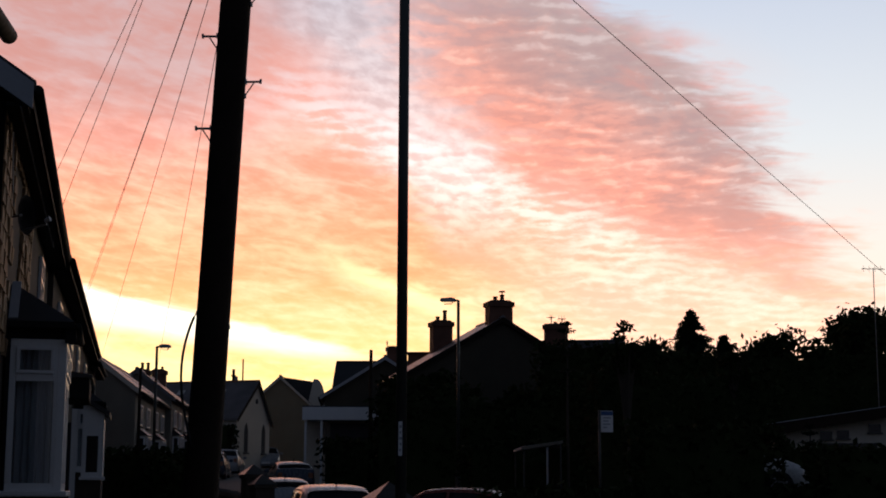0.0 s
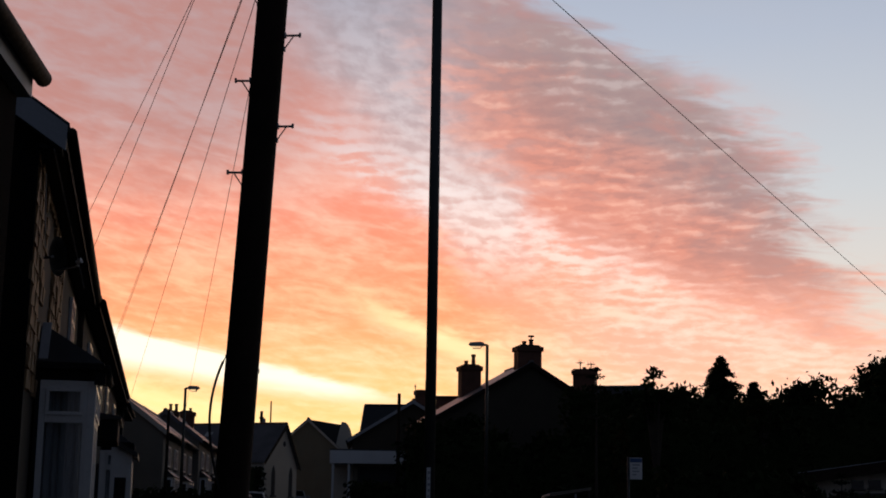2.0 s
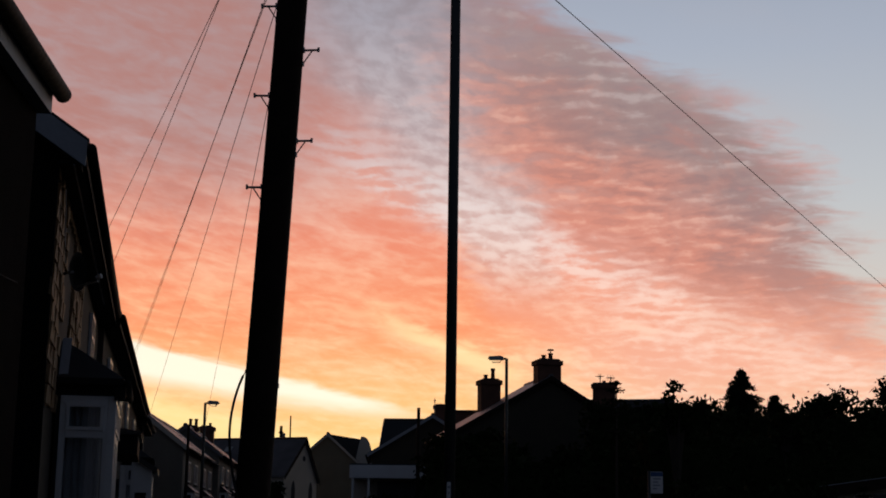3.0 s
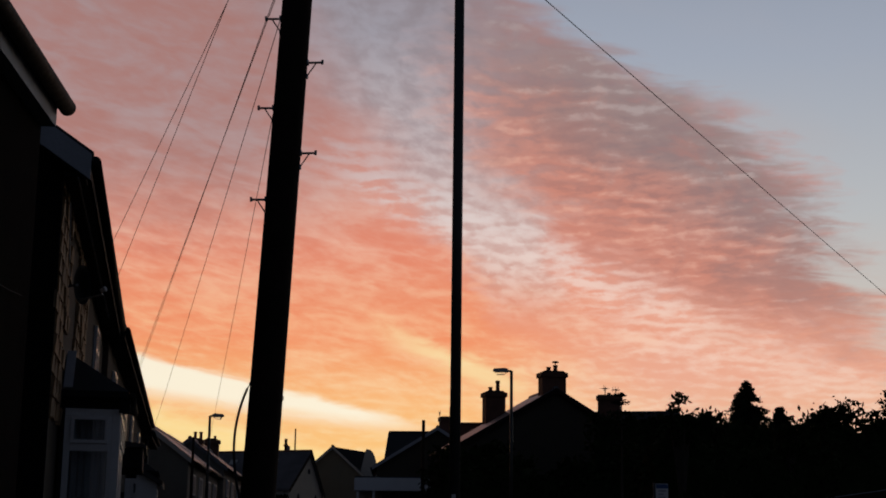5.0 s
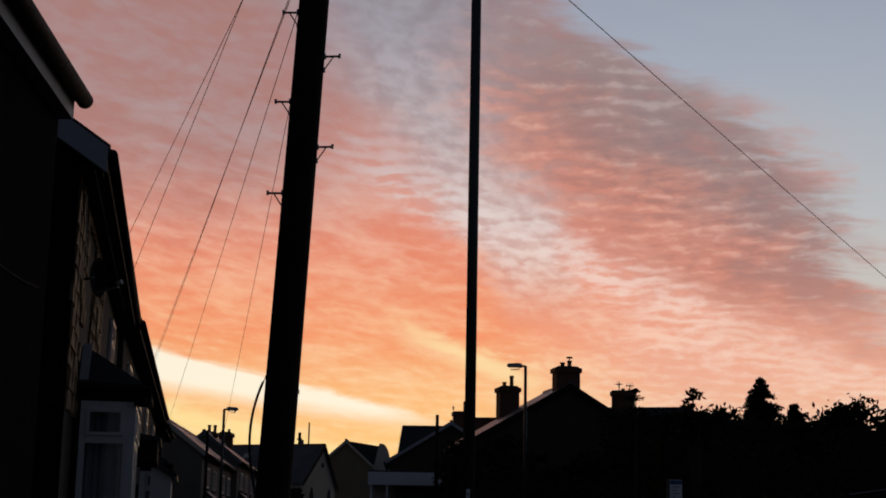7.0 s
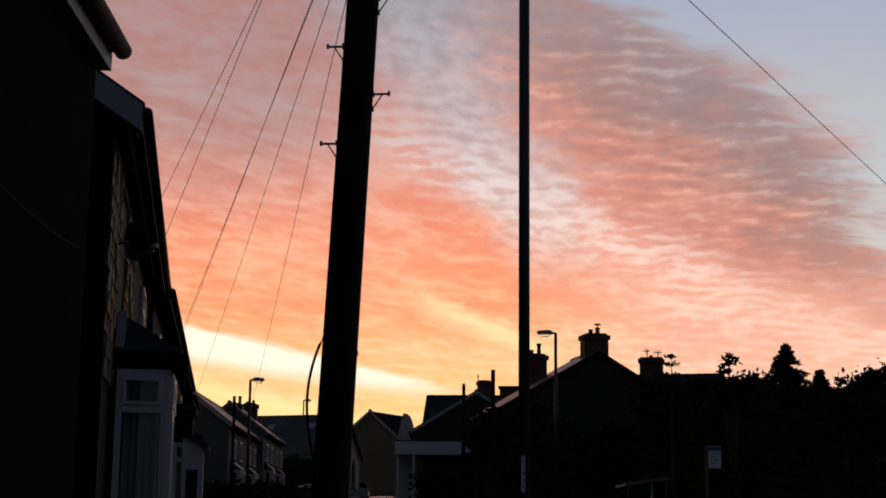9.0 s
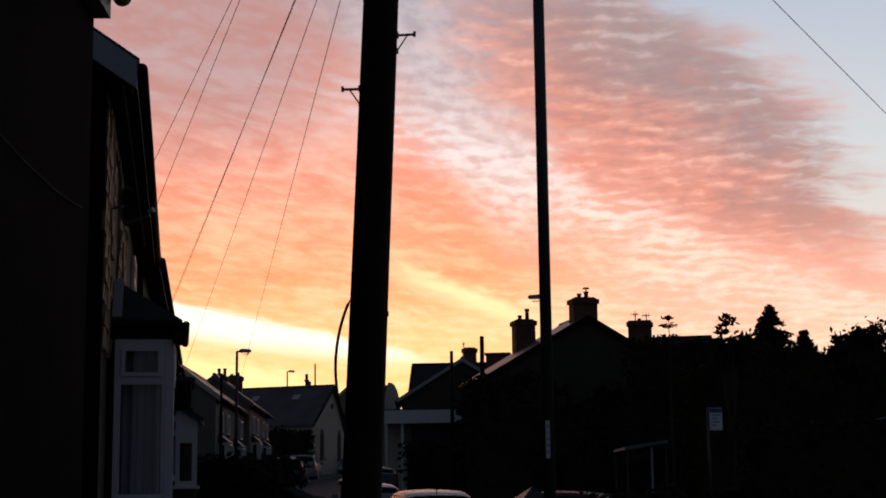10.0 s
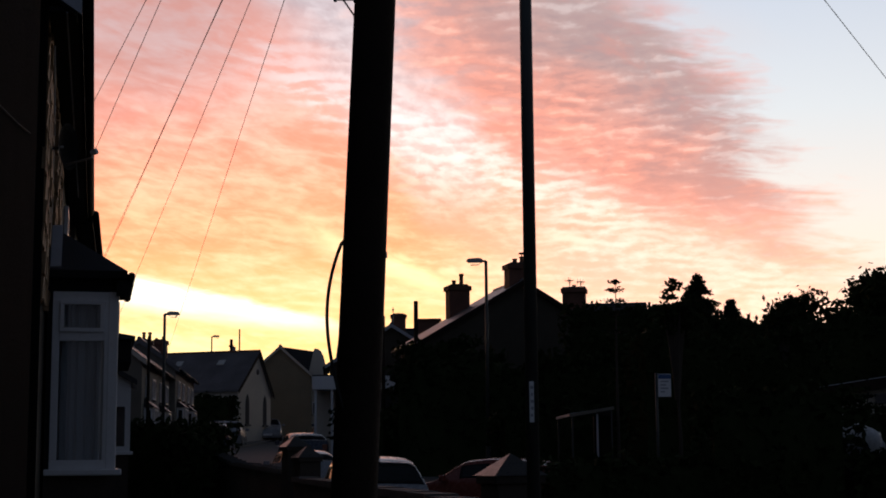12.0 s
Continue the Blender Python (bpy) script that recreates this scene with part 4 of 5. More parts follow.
# nearest house, dark, with its gutter overhead
H1 = thing("near_house", place(-3.62, 10.72, 0, 7.4), "dark rendered house with a black gutter and pale fascia", "house", "houses of the near row")
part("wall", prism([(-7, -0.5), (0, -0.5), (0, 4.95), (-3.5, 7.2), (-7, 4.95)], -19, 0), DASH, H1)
r1 = part("roof", prism([(-3.5, 7.3), (0.18, 5.0), (0.18, 5.09), (-3.5, 7.42)], -19.2, 0.12), SLATE, H1)
part("roof", prism([(-3.5, 7.3), (-7.3, 4.95), (-7.3, 5.04), (-3.5, 7.42)], -19.2, 0.12), SLATE, H1)
part("fascia", box(0.09, 0.115, -19.1, 0.0, 4.87, 5.03), GREYPAINT, r1, "pale grey fascia board")
part("soffit", box(-0.02, 0.09, -19.1, -0.002, 4.87, 4.895), GREYPAINT, r1)
part("gutter", tube([(0.18, -19.1, 5.05), (0.18, 0.08, 5.05), (0.18, 0.11, 5.05)], [0.066, 0.066, 0.055], 16), BLACKPVC, r1, smooth=True)
window(H1, slope_m(0.03, -4.14, 3.4, 90), 1.5, 1.3, 0.0, 1, BLIND_SHEEN)
part("cable", tube([(0.012, -2.5, 3.44), (0.012, -1.9, 3.42), (0.012, -1.2, 3.42), (0.012, -0.7, 3.44), (0.012, -0.3, 3.47)], 0.005, 6), BLACKPVC, H1)


# ---- garden walls, piers and hedges ----
def wall_x(y):
    return -0.85 - 0.284 * (y - 15.2)


def garden_wall():
    t = thing("garden_wall", place(0, 0, 0), "low stone garden wall with flat coping along the pavement", "garden wall")
    for a, b, h in ((2.0, 8.0, 0.95), (8.0, 14.0, 0.98), (15.6, 26.2, 1.12), (27.6, 40.0, 1.2)):
        bm, tops = bmesh.new(), []
        n = max(1, int((b - a) / 0.8))
        for k in range(n):
            y0, y1 = a + (b - a) * k / n, a + (b - a) * (k + 1) / n - 0.012
            z = ground_z((y0 + y1) / 2)
            for half, lo, hi in ((0.13, -0.3, h), (0.17, h, h + 0.07)):
                target = bm if lo < 0 else bmesh.new()
                o = [(wall_x(y0) - half, y0), (wall_x(y0) + half, y0), (wall_x(y1) + half, y1), (wall_x(y1) - half, y1)]
                lift = 0.0 if lo < 0 else random.uniform(0.001, 0.02)
                lov = [target.verts.new((x, y, z + lo)) for x, y in o]
                hiv = [target.verts.new((x, y, z + hi + lift)) for x, y in o]
                target.faces.new(lov), target.faces.new(hiv)
                for q in range(4):
                    target.faces.new((lov[q], lov[(q + 1) % 4], hiv[(q + 1) % 4], hiv[q]))
                if lo > 0:
                    tops.append(target)
        w = part("wall_section", bm, DARKSTONE, t)
        for cp in tops:
            part("coping_stone", cp, FLAG, w)


garden_wall()


def pier(x, y, top, w, turn, label):
    g = ground_z(y)
    t = thing("gate_pier", place(x, y, g, turn), label, "gate pier", "gate piers")
    h = top - g
    part("shaft", box(-w / 2, w / 2, -w / 2, w / 2, -0.3, h - 0.26, 0.01), DARKSTONE, t)
    part("cap_slab", box(-w / 2 - 0.03, w / 2 + 0.03, -w / 2 - 0.03, w / 2 + 0.03, h - 0.26, h - 0.19, 0.01), DARKSTONE, t)
    bm = bmesh.new()
    c = w / 2 + 0.045
    base = [bm.verts.new((a * c, b * c, h - 0.19)) for a, b in ((-1, -1), (1, -1), (1, 1), (-1, 1))]
    tip = bm.verts.new((0, 0, h))
    bm.faces.new(base)
    for k in range(4):
        bm.faces.new((base[k], base[(k + 1) % 4], tip))
    part("cap", bm, CAPSTONE, t, "worn smooth pyramid cap")


pier(-0.76, 15.0, 1.63, 0.40, 22, "stone gate pier with a weathered pyramid cap beside the lamp")
pier(-3.95, 26.7, 1.83, 0.36, 25, "stone gate pier with a weathered pointed cap")
pier(-4.22, 27.25, 2.01, 0.36, 25, "taller stone gate pier with a weathered pointed cap")


def leaf_mesh(points, size, seed, flat=0.5):
    rng = np.random.default_rng(seed)
    n = len(points)
    a = rng.normal(size=(n, 3))
    a /= np.linalg.norm(a, axis=1)[:, None]
    b = np.cross(a, rng.normal(size=(n, 3)))
    b /= np.linalg.norm(b, axis=1)[:, None]
    s = size * rng.uniform(0.5, 1.3, (n, 1))
    v = np.stack([points - a * s, points + b * s * flat, points + a * s, points - b * s * flat], 1).reshape(-1, 3)
    me = bpy.data.meshes.new("leaves")
    me.from_pydata(v.tolist(), [], np.arange(4 * n).reshape(-1, 4).tolist())
    return me


def leaves(parent, points, size, seed, mat, name="crown"):
    me = leaf_mesh(np.asarray(points), size, seed)
    me.materials.append(mat)
    ob = new(name, me)
    ob.parent = parent
    return ob


def clumps(rng, centres, per):
    out = []
    for x, y, z, rx, rz in centres:
        n = int(per * rx * rz)
        d = rng.normal(size=(n, 3))
        d /= np.linalg.norm(d, axis=1)[:, None]
        d *= (rng.uniform(0.15, 1.0, (n, 1)) ** 0.55) * (1 + 0.18 * rng.normal(size=(n, 1)))
        out.append(d * (rx, rx, rz) + (x, y, z))
    return np.concatenate(out)


def broadleaf(x, y, top, radius, label, seed, per=700, size=0.16, gaps=0.35, lowest=0.35, base=None):
    rng = np.random.default_rng(seed)
    g = ground_z(y) if base is None else base
    h = top - g
    t = thing("tree", place(x, y, g), label, "tree", "trees behind the houses")
    bm = tube([(0, 0, -0.2), (0.05, 0, h * 0.3), (0.0, 0.05, h * 0.6)], [0.09 * min(2.4, radius + 0.2), 0.065 * min(2.4, radius), 0.035 * min(2.4, radius)], 9)
    cl = []
    for k in range(15):
        a, u = rng.uniform(0, 2 * math.pi), rng.uniform(lowest, 0.92)
        wide = radius * math.sin(math.pi * min(1, 0.2 + 0.8 * (1.05 - u) / (1.05 - lowest))) ** 0.6
        rr = rng.uniform(0.3, 0.85) * wide
        c = (rr * math.cos(a), rr * math.sin(a), h * u)
        s = radius * rng.uniform(gaps * 0.7, gaps * 1.3)
        cl.append((*c, s, min(s * 0.8, h - h * u)))
        add_tube(bm, [(0, 0, h * min(0.55, u * 0.6)), (c[0] * 0.5, c[1] * 0.5, h * u * 0.85), c], [0.07, 0.045, 0.015], 5)
    cl.append((0.0, 0.0, h - radius * gaps * 0.8, radius * gaps, radius * gaps * 0.8))
    part("trunk", bm, BARK, t)
    leaves(t, clumps(rng, cl, per), size, seed, LEAF)
    return t


def conifer(x, y, top, wide, label, seed):
    rng = np.random.default_rng(seed)
    g = ground_z(y)
    h = top - g
    t = thing("conifer_tree", place(x, y, g), label, "tree", "conifers")
    bm = tube([(0, 0, -0.2), (0, 0, h * 0.95)], [0.2, 0.02], 8)
    pts = []
    z = 0.8
    while z < h - 0.1:
        u = z / h
        r = wide * (1 - u) + 0.05
        for k in range(13):
            a = rng.uniform(0, 2 * math.pi)
            rr = r * rng.uniform(0.75, 1.12)
            tip = (rr * math.cos(a), rr * math.sin(a), z - 0.3 * rr)
            add_tube(bm, [(0, 0, z), tip], [0.03, 0.008], 4, False)
            n = int(24 + 42 * r)
            w = rng.uniform(0, 1, n) ** 0.7
            p = np.outer(w, tip) + np.outer(1 - w, (0, 0, z)) + rng.normal(size=(n, 3)) * (0.06 + 0.03 * r, 0.06 + 0.03 * r, 0.09)
            pts.append(p)
        z += 0.3
    part("trunk", bm, BARK, t)
    leaves(t, np.concatenate(pts), 0.12, seed, NEEDLE)


conifer(13.37, 105, 14.35, 6.6, "tall dark pointed conifer behind the houses", 11)
conifer(15.65, 105, 12.5, 5.4, "shorter dark conifer beside the tall one", 12)
broadleaf(3.4, 37, 5.75, 0.66, "thin ragged tree with drooping tips above the hedge", 21, 1500, 0.085, 0.36, 0.78)
broadleaf(6.45, 40, 5.55, 0.55, "small round-headed tree above the hedge", 27, 1300, 0.085, 0.36, 0.78)
broadleaf(10.2, 84, 8.35, 2.4, "low dark tree among the conifers", 22, 420, 0.18, 0.4, 0.3)
broadleaf(13.6, 70, 9.2, 2.4, "open leafy tree with gaps in its crown", 23, 420, 0.16, 0.34, 0.5)
broadleaf(17.2, 70, 10.05, 2.7, "broad dense dark tree beside the bungalow", 24, 1000, 0.18, 0.46, 0.35)
broadleaf(20.5, 72, 9.9, 2.6, "broad dark tree at the edge of the gardens", 25, 700, 0.17, 0.4, 0.3)
broadleaf(15.6, 88, 8.6, 2.4, "dark tree filling between the crowns", 26, 420, 0.18, 0.4, 0.3)


def hedge(name, x0, y0, x1, y1, top, deep, label, seed, size=0.12, per=130, wave=0.3):
    """A clipped or grown-out hedge from one end to the other: woody core and leaves over it."""
    rng = np.random.default_rng(seed)
    a, b = Vector((x0, y0, 0)), Vector((x1, y1, 0))
    length = (b - a).length
    n = max(3, int(length / 0.7))
    side = Vector((-(b - a).y, (b - a).x, 0)).normalized()
    t = thing(name, Matrix.Identity(4), label, "hedge", "hedges")
    bm, pts, rings = bmesh.new(), [], []
    for k in range(n + 1):
        c = a.lerp(b, k / n)
        g = ground_z(c.y)
        h = top + wave * (noise.noise(Vector((k * 0.45, seed, 0))) + 0.5 * noise.noise(Vector((k * 1.3, seed, 4))))
        ring = []
        for u, v in ((-1, 0), (-1.0, 0.85), (-0.6, 1), (0.6, 1), (1.0, 0.85), (1, 0)):
            p = c + side * (u * deep / 2 * 0.8)
            ring.append(bm.verts.new((p.x, p.y, g - 0.2 + (h - 0.12 - g + 0.2) * v)))
        rings.append(ring)
        m = int(per * deep * 0.8 + per * 1.2 * max(0.5, h - g))
        d = np.column_stack([rng.uniform(-0.5, 0.5, m) * length / n, rng.uniform(-0.5, 0.5, m) * deep, rng.uniform(0.0, 1.0, m) ** 0.6])
        along = (b - a).normalized()
        for q in d:
            out = c + along * q[0] * 1.2 + side * q[1]
            pts.append((out.x, out.y, g + (h - g) * q[2] + rng.normal() * 0.06))
    for r0, r1 in zip(rings, rings[1:]):
        for q in range(5):
            bm.faces.new((r0[q], r0[q + 1], r1[q + 1], r1[q]))
    bm.faces.new(rings[0]), bm.faces.new(rings[-1])
    part("inner_growth", bm, LEAF, t)
    leaves(t, pts, size, seed, LEAF, "foliage")


hedge("hedge", -22.5, 85.2, -15.1, 83.4, 5.2, 0.9, "dark clipped hedge below the chapel eaves", 47, 0.14, 110, 0.25)
hedge("hedge", -7.7, 36, -10.6, 47.5, 2.3, 1.1, "dark garden hedge in front of the row", 31)
hedge("hedge", -11.6, 40.4, -7.8, 39.6, 2.6, 1.0, "dark garden hedge across the front gardens", 45, wave=0.15)
hedge("hedge", -3.6, 51.2, 1.0, 49.5, 4.75, 2.2, "tall overgrown hedge before the end house", 33, 0.14, 100, 0.9)
hedge("hedge", -3.75, 54.4, -1.8, 53.0, 5.65, 0.9, "tall dark shrubs against the end house", 46, 0.14, 120, 0.5)
hedge("hedge", 1.0, 49.5, 8.0, 47.5, 4.9, 2.4, "tall overgrown hedge before the end house", 34, 0.14, 100, 0.9)
hedge("hedge", 1.8, 49.2, 5.3, 48.3, 6.4, 1.8, "tall dark shrubs before the slate-roofed wing", 44, 0.13, 110, 0.5)
hedge("hedge", 2.7, 39.6, 7.2, 40.8, 4.75, 1.8, "dark overgrown hedge beside the bungalow", 35, 0.1, 170, 0.5)
hedge("hedge", 0.2, 31.0, 4.5, 30.5, 1.55, 0.8, "low dark hedge by the bus stop", 43, wave=0.1)
hedge("hedge", 5.6, 37.5, 15.5, 36.2, 2.62, 1.2, "dark garden hedge before the bungalow", 36)
hedge("hedge", 3.25, 30.6, 5.6, 30.4, 2.9, 0.7, "dark hedge beside the raised drive", 41, wave=0.1)
hedge("hedge", 5.9, 30.0, 6.7, 30.0, 1.6, 0.5, "low dark hedge below the raised drive", 48, wave=0.05)
hedge("hedge", 6.8, 30.1, 13.5, 29.6, 2.4, 1.0, "taller dark hedge along the far pavement", 42)
hedge("hedge", 3.5, 67.5, 11.5, 68, 7.75, 2.6, "high belt of dark shrubs behind the houses", 37, 0.16, 70, 0.7)
hedge("hedge", 11.5, 68, 24, 68, 7.7, 2.6, "high belt of dark shrubs behind the bungalow", 38, 0.16, 70, 0.7)
hedge("hedge", -6.3, 59.0, -4.5, 57.5, 3.55, 1.5, "dark shrubs beside the shop", 39, 0.13, 100, 0.6)
hedge("hedge", -0.6, 43.0, 4.5, 43.5, 2.9, 1.2, "dark hedge behind the bus shelter", 40, 0.13, 100, 0.5)


def sapling(x, y, top, label, seed):
    rng = np.random.default_rng(seed)
    g = ground_z(y)
    h = top - g
    t = thing("sapling", place(x, y, g), label, "tree")
    bm = tube([(0, 0, -0.1), (0, 0, h * 0.6), (0.02, 0, h)], [0.05, 0.03, 0.006], 6)
    pts = []
    for z, r in ((h - 0.1, 0.1), (h - 0.28, 0.2), (h - 0.52, 0.28), (h - 0.8, 0.3), (h - 1.2, 0.34)):
        for k in range(6):
            a = k * 1.05 + rng.uniform(-0.3, 0.3)
            tip = np.array((r * math.cos(a), r * math.sin(a), z + 0.05))
            add_tube(bm, [(0, 0, z - 0.03), tuple(tip)], [0.01, 0.004], 4, False)
            w = rng.uniform(0.35, 1.05, (16, 1))
            pts.append(w * tip + (1 - w) * (0, 0, z) + rng.normal(size=(16, 3)) * (0.03, 0.03, 0.02))
    part("trunk", bm, BARK, t)
    leaves(t, np.concatenate(pts), 0.04, seed, NEEDLE)


sapling(8.3, 39.2, 3.3, "small bare garden tree before the bungalow", 52)
sapling(1.87, 35.3, 5.55, "slender tiered sapling rising behind the shelter", 51)


# ---- bus stop, shelter, bungalow ----
def bus_stop():
    g = ground_z(32.9)
    t = thing("bus_stop", place(2.47, 32.9, g, 6), "slim bus stop pole with a pale blue-edged flag", "bus stop")
    part("pole", tube([(0, 0, -0.1), (0, 0, 3.05)], 0.03, 12), PAINTEDSTEEL, t, smooth=True)
    f = part("flag", box(0.03, 0.3, -0.02, 0.02, 2.56, 3.03, 0.006), SIGNWHITE, t, "pale flag sign")
    part("header", box(0.035, 0.295, -0.024, -0.0205, 2.93, 3.02), SIGNBLUE, f)
    for k, (x0, x1, z) in enumerate(((0.08, 0.25, 2.86), (0.08, 0.2, 2.79), (0.08, 0.24, 2.72), (0.08, 0.17, 2.65))):
        part("line_of_writing", box(x0, x1, -0.023, -0.0205, z, z + 0.03), GREYPAINT, f)


bus_stop()


def shelter():
    g = ground_z(35)
    t = thing("bus_shelter", place(1.35, 34.6, g, 4), "small dark bus shelter with a pale roof edge and posts", "bus shelter")
    h = 2.3
    roof = part("roof", prism([(-0.56, h - 0.1), (0.36, h + 0.05), (0.36, h + 0.09), (-0.56, h - 0.04)], 0, 2.8), GREYPAINT, t)
    part("roof_edge", prism([(-0.58, h - 0.12), (0.38, h + 0.03), (0.38, h + 0.1), (-0.58, h - 0.05)], -0.03, 0.0), RENDER, roof)
    for x, y in ((-0.52, 0.05), (0.02, 0.05), (-0.52, 2.7), (0.32, 2.7)):
        part("post", box(x - 0.02, x + 0.02, y - 0.02, y + 0.02, -0.1, h - 0.06 + 0.1 * x), GREYPAINT if 0 < x < 0.1 else PAINTEDSTEEL, t)
    part("back_panel", box(0.32, 0.35, 0.05, 2.75, 0.2, h + 0.02), DARKGLASS, t)
    part("bench", box(0.05, 0.31, 0.3, 2.5, 0.45, 0.5), PAINTEDSTEEL, t)


shelter()


def bungalow():
    """Low white house whose roof edge climbs slowly along its face."""
    g = plot_z(41)
    t = thing("bungalow", place(7.84, 40.5, g, 0), "white rendered bungalow under a dark low-pitched roof", "bungalow")
    rise, low, wide = 0.15, 3.22 - g, 8.0

    def top(x):
        return low + rise * x

    part("wall", prism([(0, -0.6), (wide, -0.6), (wide, top(wide)), (0, top(0))], 0, 7.0), PALE, t)
    r = part("roof", prism([(-0.5, top(-0.5)), (wide + 0.4, top(wide + 0.4)), (wide + 0.4, top(wide + 0.4) + 0.14), (-0.5, top(-0.5) + 0.14)], -0.45, 7.3), FELT, t)
    part("bargeboard", prism([(-0.5, top(-0.5) - 0.12), (wide + 0.4, top(wide + 0.4) - 0.12), (wide + 0.4, top(wide + 0.4) + 0.16), (-0.5, top(-0.5) + 0.16)], -0.49, -0.45), CREOSOTE, r)
    part("verge_strip", prism([(-0.5, top(-0.5) + 0.16), (wide + 0.4, top(wide + 0.4) + 0.16), (wide + 0.4, top(wide + 0.4) + 0.18), (-0.5, top(-0.5) + 0.18)], -0.5, -0.44), GREYPAINT, r)
    for x, z, w, h in ((1.15, low - 0.28, 0.32, 0.22), (1.6, low - 0.26, 0.32, 0.22), (2.45, low - 0.1, 0.32, 0.22), (1.75, low - 1.0, 1.5, 0.62), (3.9, low - 0.95, 1.2, 0.7)):
        f = part("window", box(x - w / 2, x + w / 2, -0.03, 0.05, z, z + h), DARKGLASS, t)
        part("sill", box(x - w / 2 - 0.04, x + w / 2 + 0.04, -0.08, 0.0, z - 0.04, z), FLAG, f)


bungalow()
aerial(15.5, 61.2, 1.6, 9.05, 1.0, 10, "tall aerial mast above the trees", 4)
aerial(2.3, 62.0, 8.3, 0.45, 0.3, 60, "small roof aerial on the chimney", 2)
aerial(2.75, 62.05, 8.3, 0.4, 0.35, 20, "small roof aerial on the chimney", 3)
aerial(-5.95, 79.2, 8.5, 0.9, 0.12, 10, "thin roof aerial beside a chimney", 2)


# ---- cars ----
def car(x, y, turn, colour, label, length=4.1, width=1.7, height=1.45, group="parked cars", roof_lift=0.0, away=True):
    """A car whose shell is one smooth loft along local y, nose at 0; away: its tail is the near end."""
    g = ground_z(y) - 0.1 + roof_lift
    L, hw, H = length, width / 2, height
    m = place(x, y, g, turn)
    if away:
        m = m @ Matrix.Translation((0, L, 0)) @ Matrix.Rotation(math.pi, 4, "Z")
    t = thing("car", m, label, "car", group)
    # along the car: share of the length, belt height, top height, half width
    rows = [(0.0, 0.52, 0.58, 0.80), (0.015, 0.62, 0.68, 0.90), (0.06, 0.70, 0.77, 0.96), (0.15, 0.80, 0.87, 0.99), (0.25, 0.88, 0.95, 1.0), (0.28, 0.90, 1.0, 1.0), (0.36, 0.92, H - 0.17, 1.0),
            (0.43, 0.93, H - 0.04, 1.0), (0.55, 0.94, H, 1.0), (0.70, 0.95, H - 0.015, 1.0), (0.82, 0.96, H - 0.07, 0.99), (0.885, 0.97, H - 0.16, 0.98), (0.95, 0.96, 1.06, 0.96), (0.975, 0.90, 0.97, 0.94), (1.0, 0.55, 0.62, 0.86)]
    us = [r[0] for r in rows]

    def at(u, a, out=0.0):
        """a runs from 0 at the sill over the belt (0.4) and roof edge (0.75) to 1 on the centre line."""
        zb, zt, w = (float(np.interp(u, us, [r[k] for r in rows])) for k in (1, 2, 3))
        w *= hw
        rise = max(0.0, min(1.0, (zt - zb - 0.08) / 0.35))
        edge = w * (0.93 - 0.17 * rise)
        px = float(np.interp(a, [0, 0.12, 0.25, 0.4, 0.75, 0.85, 1.0], [w * 0.95, w, w, w * 0.965, edge, edge * 0.82, 0.0]))
        pz = float(np.interp(a, [0, 0.12, 0.25, 0.4, 0.75, 0.85, 1.0], [0.24, 0.42, 0.62 if zb > 0.7 else zb - 0.05, zb, zt - 0.075 * (0.4 + 0.6 * rise), zt - 0.02, zt]))
        return Vector((px + out * (0.6 if a < 0.8 else 0.0), L * u, pz + out * 0.6))

    def sheet(pairs, cols):
        bm = bmesh.new()
        grid = [[bm.verts.new(f) for f in col] for col in cols]
        for p, q in zip(grid, grid[1:]):
            for k in range(pairs - 1):
                bm.faces.new((p[k], p[k + 1], q[k + 1], q[k]))
        return bm, grid

    steps = [0, 0.06, 0.12, 0.25, 0.34, 0.4, 0.52, 0.64, 0.72, 0.77, 0.82, 0.88, 0.94, 1.0]
    fine = sorted(set(us + [(p + q) / 2 for p, q in zip(us, us[1:])]))
    cols = []
    for u in fine:
        half = [at(u, a) for a in steps]
        cols.append(half + [Vector((-p.x, p.y, p.z)) for p in half[-2::-1]])
    bm, grid = sheet(len(cols[0]), cols)
    bm.faces.new(grid[0]), bm.faces.new(grid[-1])
    body = part("body", bm, colour, t, smooth=True)

    def glass(name, u0, u1, a0, a1, sides):
        n, steps2 = 6, [a0 + (a1 - a0) * k / 5 for k in range(6)]
        cols2 = []
        for k in range(n + 1):
            u = u0 + (u1 - u0) * k / n
            half = [at(u, a, 0.012) for a in steps2]
            cols2.append([Vector((-p.x, p.y, p.z)) for p in half] if sides < 0 else half + ([Vector((-p.x, p.y, p.z)) for p in half[-2::-1]] if sides == 0 else []))
        bm2, _ = sheet(len(cols2[0]), cols2)
        bmesh.ops.solidify(bm2, geom=bm2.faces[:], thickness=0.008)
        part(name, bm2, DARKGLASS, body, smooth=True)

    glass("windscreen", 0.285, 0.42, 0.80, 1.0, 0)
    glass("rear_window", 0.85, 0.952, 0.78, 1.0, 0)
    for sd in (1, -1):
        glass("side_window", 0.40, 0.56, 0.45, 0.71, sd)
        glass("side_window", 0.58, 0.80, 0.45, 0.71, sd)
        for yy in (0.19 * L, 0.81 * L):
            cx = sd * (hw - 0.1)
            w = part("wheel", tube([(cx - 0.1, yy, 0.3), (cx + 0.1, yy, 0.3)], 0.3, 20), TYRE, t)
            part("hub", tube([(cx + sd * 0.1, yy, 0.3), (cx + sd * 0.112, yy, 0.3)], [0.19, 0.17], 14), STEEL, w)
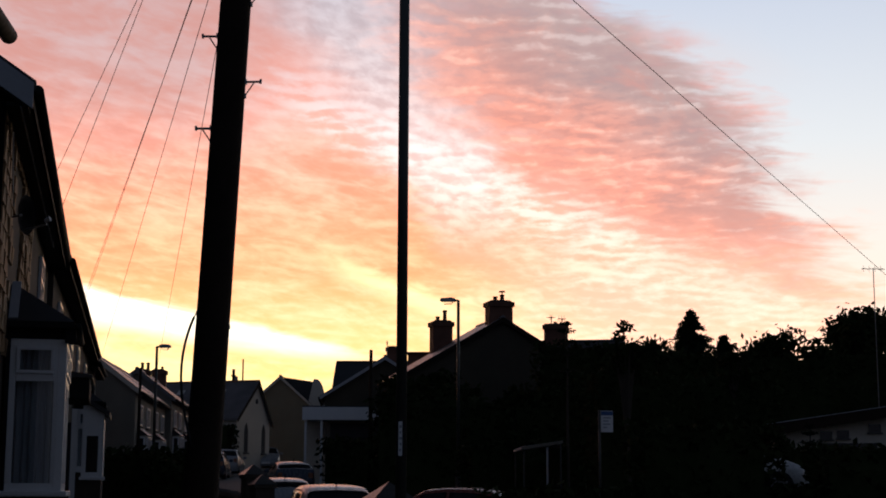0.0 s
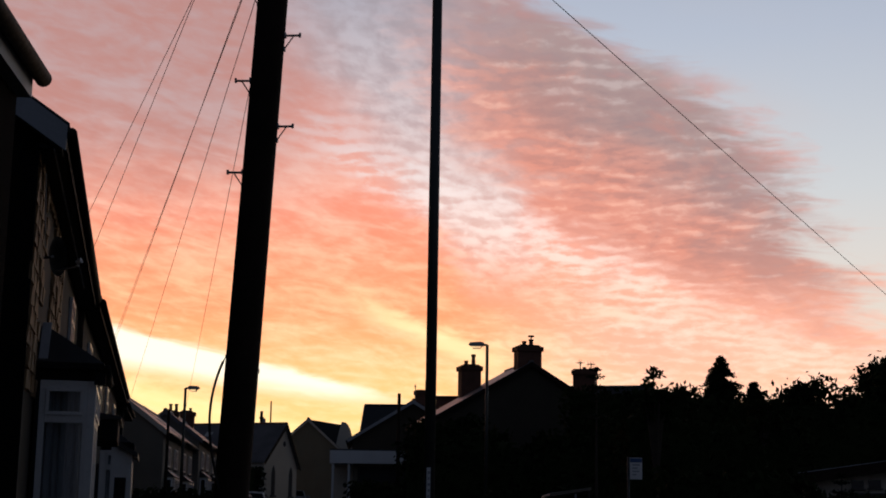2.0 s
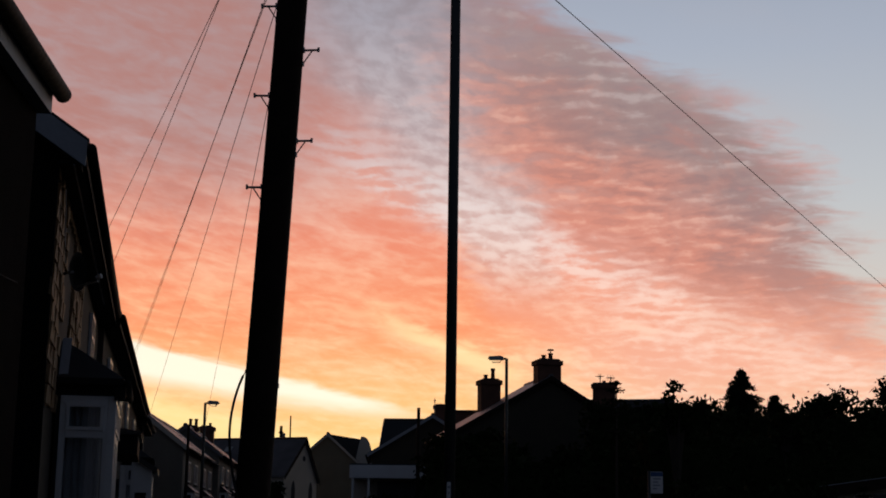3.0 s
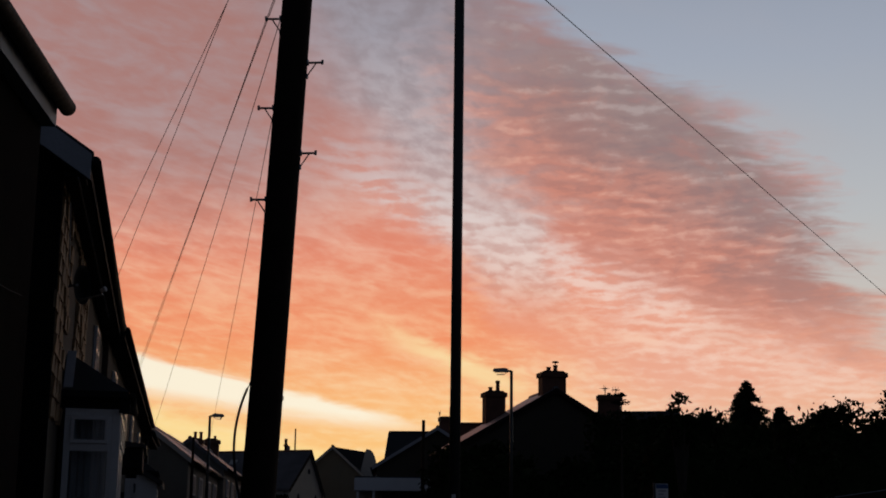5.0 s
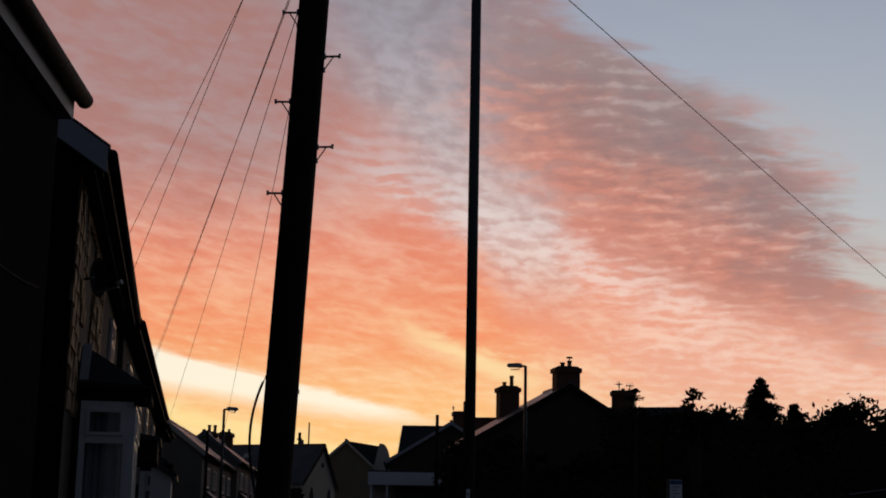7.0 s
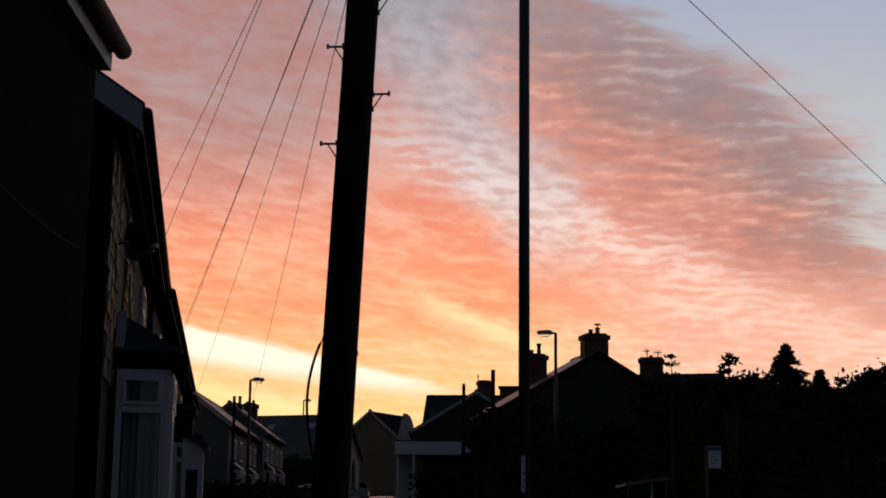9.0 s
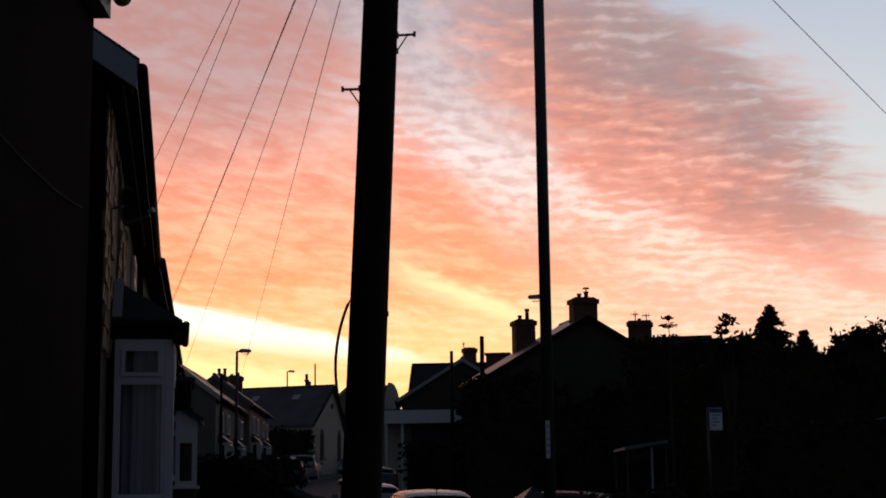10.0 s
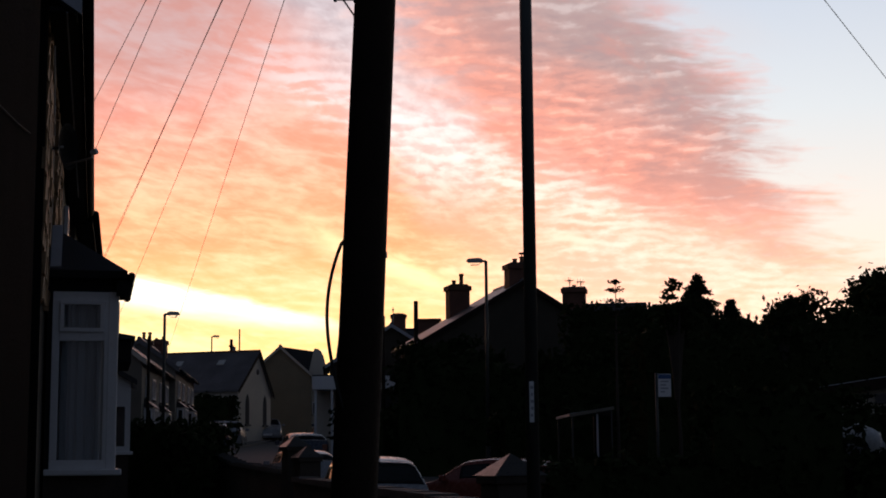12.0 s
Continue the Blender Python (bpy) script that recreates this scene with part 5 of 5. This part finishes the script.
        part("headlight", box(sd * (hw - 0.32) - 0.16, sd * (hw - 0.32) + 0.16, 0.02, 0.2, 0.56, 0.68, 0.03), GLASS, t)
        part("tail_light", box(sd * (hw - 0.2) - 0.09, sd * (hw - 0.2) + 0.09, L - 0.14, L - 0.03, 0.66, 0.9, 0.03), CLAY, t)
        part("mirror", box(sd * (hw + 0.07) - 0.09, sd * (hw + 0.07) + 0.09, 0.3 * L, 0.3 * L + 0.12, 0.92, 1.06, 0.03), colour, t)
    part("bumper", box(-hw + 0.12, hw - 0.12, -0.05, 0.06, 0.3, 0.5, 0.03), colour, t)
    part("number_plate", box(-0.26, 0.26, -0.062, -0.05, 0.36, 0.47), SIGNWHITE, t)
    part("aerial", tube([(0, 0.8 * L, H - 0.06), (0, 0.82 * L, H + 0.09)], 0.012, 6), BLACKPVC, t)
    return t


SILVER, REDP, DARKP, WHITEP = paint("silver_car_paint", (0.3, 0.31, 0.33)), paint("red_car_paint", (0.2, 0.045, 0.03)), paint("dark_car_paint", (0.05, 0.06, 0.09)), paint("white_car_paint", (0.7, 0.7, 0.7))
car(-2.83, 29.6, 15, SILVER, "silver hatchback parked by the garden wall", width=1.75, height=1.57, length=4.2)
car(-5.72, 42.0, 15, SILVER, "grey hatchback parked beyond the gate piers", width=1.6, height=1.36)
car(-7.48, 56.0, 14, DARKP, "dark hatchback parked up the hill", width=1.55, height=1.36)
car(0.95, 35.0, 72, REDP, "dull red car parked by the far kerb", height=1.42)
car(-13.75, 88.0, 8, SILVER, "grey saloon standing in the road", width=1.62, height=1.4, away=False)
car(-14.6, 79.0, 5, SILVER, "silver car parked below the chapel")
car(-14.2, 73.0, 6, DARKP, "dark car parked before the far terrace")
car(-15.2, 80.8, 6, DARKP, "dark car parked by the chapel hedge")
car(-9.6, 88.0, 20, DARKP, "small dark car parked by the shop")
drive = part("drive", box(3.2, 7.6, 30.9, 34.2, 0.0, 1.33), DARKSTONE)
tagged(drive, "raised concrete drive in front of the bungalow", "drive", kind="structure")
car(6.72, 32.4, 90, WHITEP, "white car standing on the raised drive", length=3.1, width=1.6, roof_lift=1.22, away=False)


# ---- single stones of the near house's face, last ----
def stones():
    rng = random.Random(5)
    kinds = []
    for k in range(6):
        bm = box(-0.012, 0.03 + 0.006 * (k % 3), -0.18 + 0.012 * k, 0.18 - 0.01 * ((k * 2) % 5), -0.095, 0.09 - 0.006 * (k % 4))
        for v in bm.verts:
            v.co += Vector((rng.uniform(-0.008, 0.012), rng.uniform(-0.02, 0.02), rng.uniform(-0.015, 0.015)))
        me = bpy.data.meshes.new("stone")
        bmesh.ops.recalc_face_normals(bm, faces=bm.faces)
        bm.to_mesh(me)
        bm.free()
        me.materials.append(STONE)
        kinds.append(me)
    wall = [o for o in H2.children if o.name.startswith("wall")][0]
    made = 0
    for r in range(22):
        z = 0.98 + 0.21 * r
        y = 0.2 + rng.uniform(-0.1, 0.1)
        while y < 5.6 and made < 300:
            if not (y < 3.5 and z < (3.95 if y > 1.45 else 2.9)) and not (1.9 < y < 3.3 and 3.8 < z < 5.25):
                s = new("stone", kinds[rng.randrange(6)])
                s.parent = wall
                s.matrix_local = Matrix.Translation((-0.03, y, z + rng.uniform(-0.015, 0.015)))
                made += 1
            y += 0.4 + rng.uniform(-0.02, 0.03)


stones()
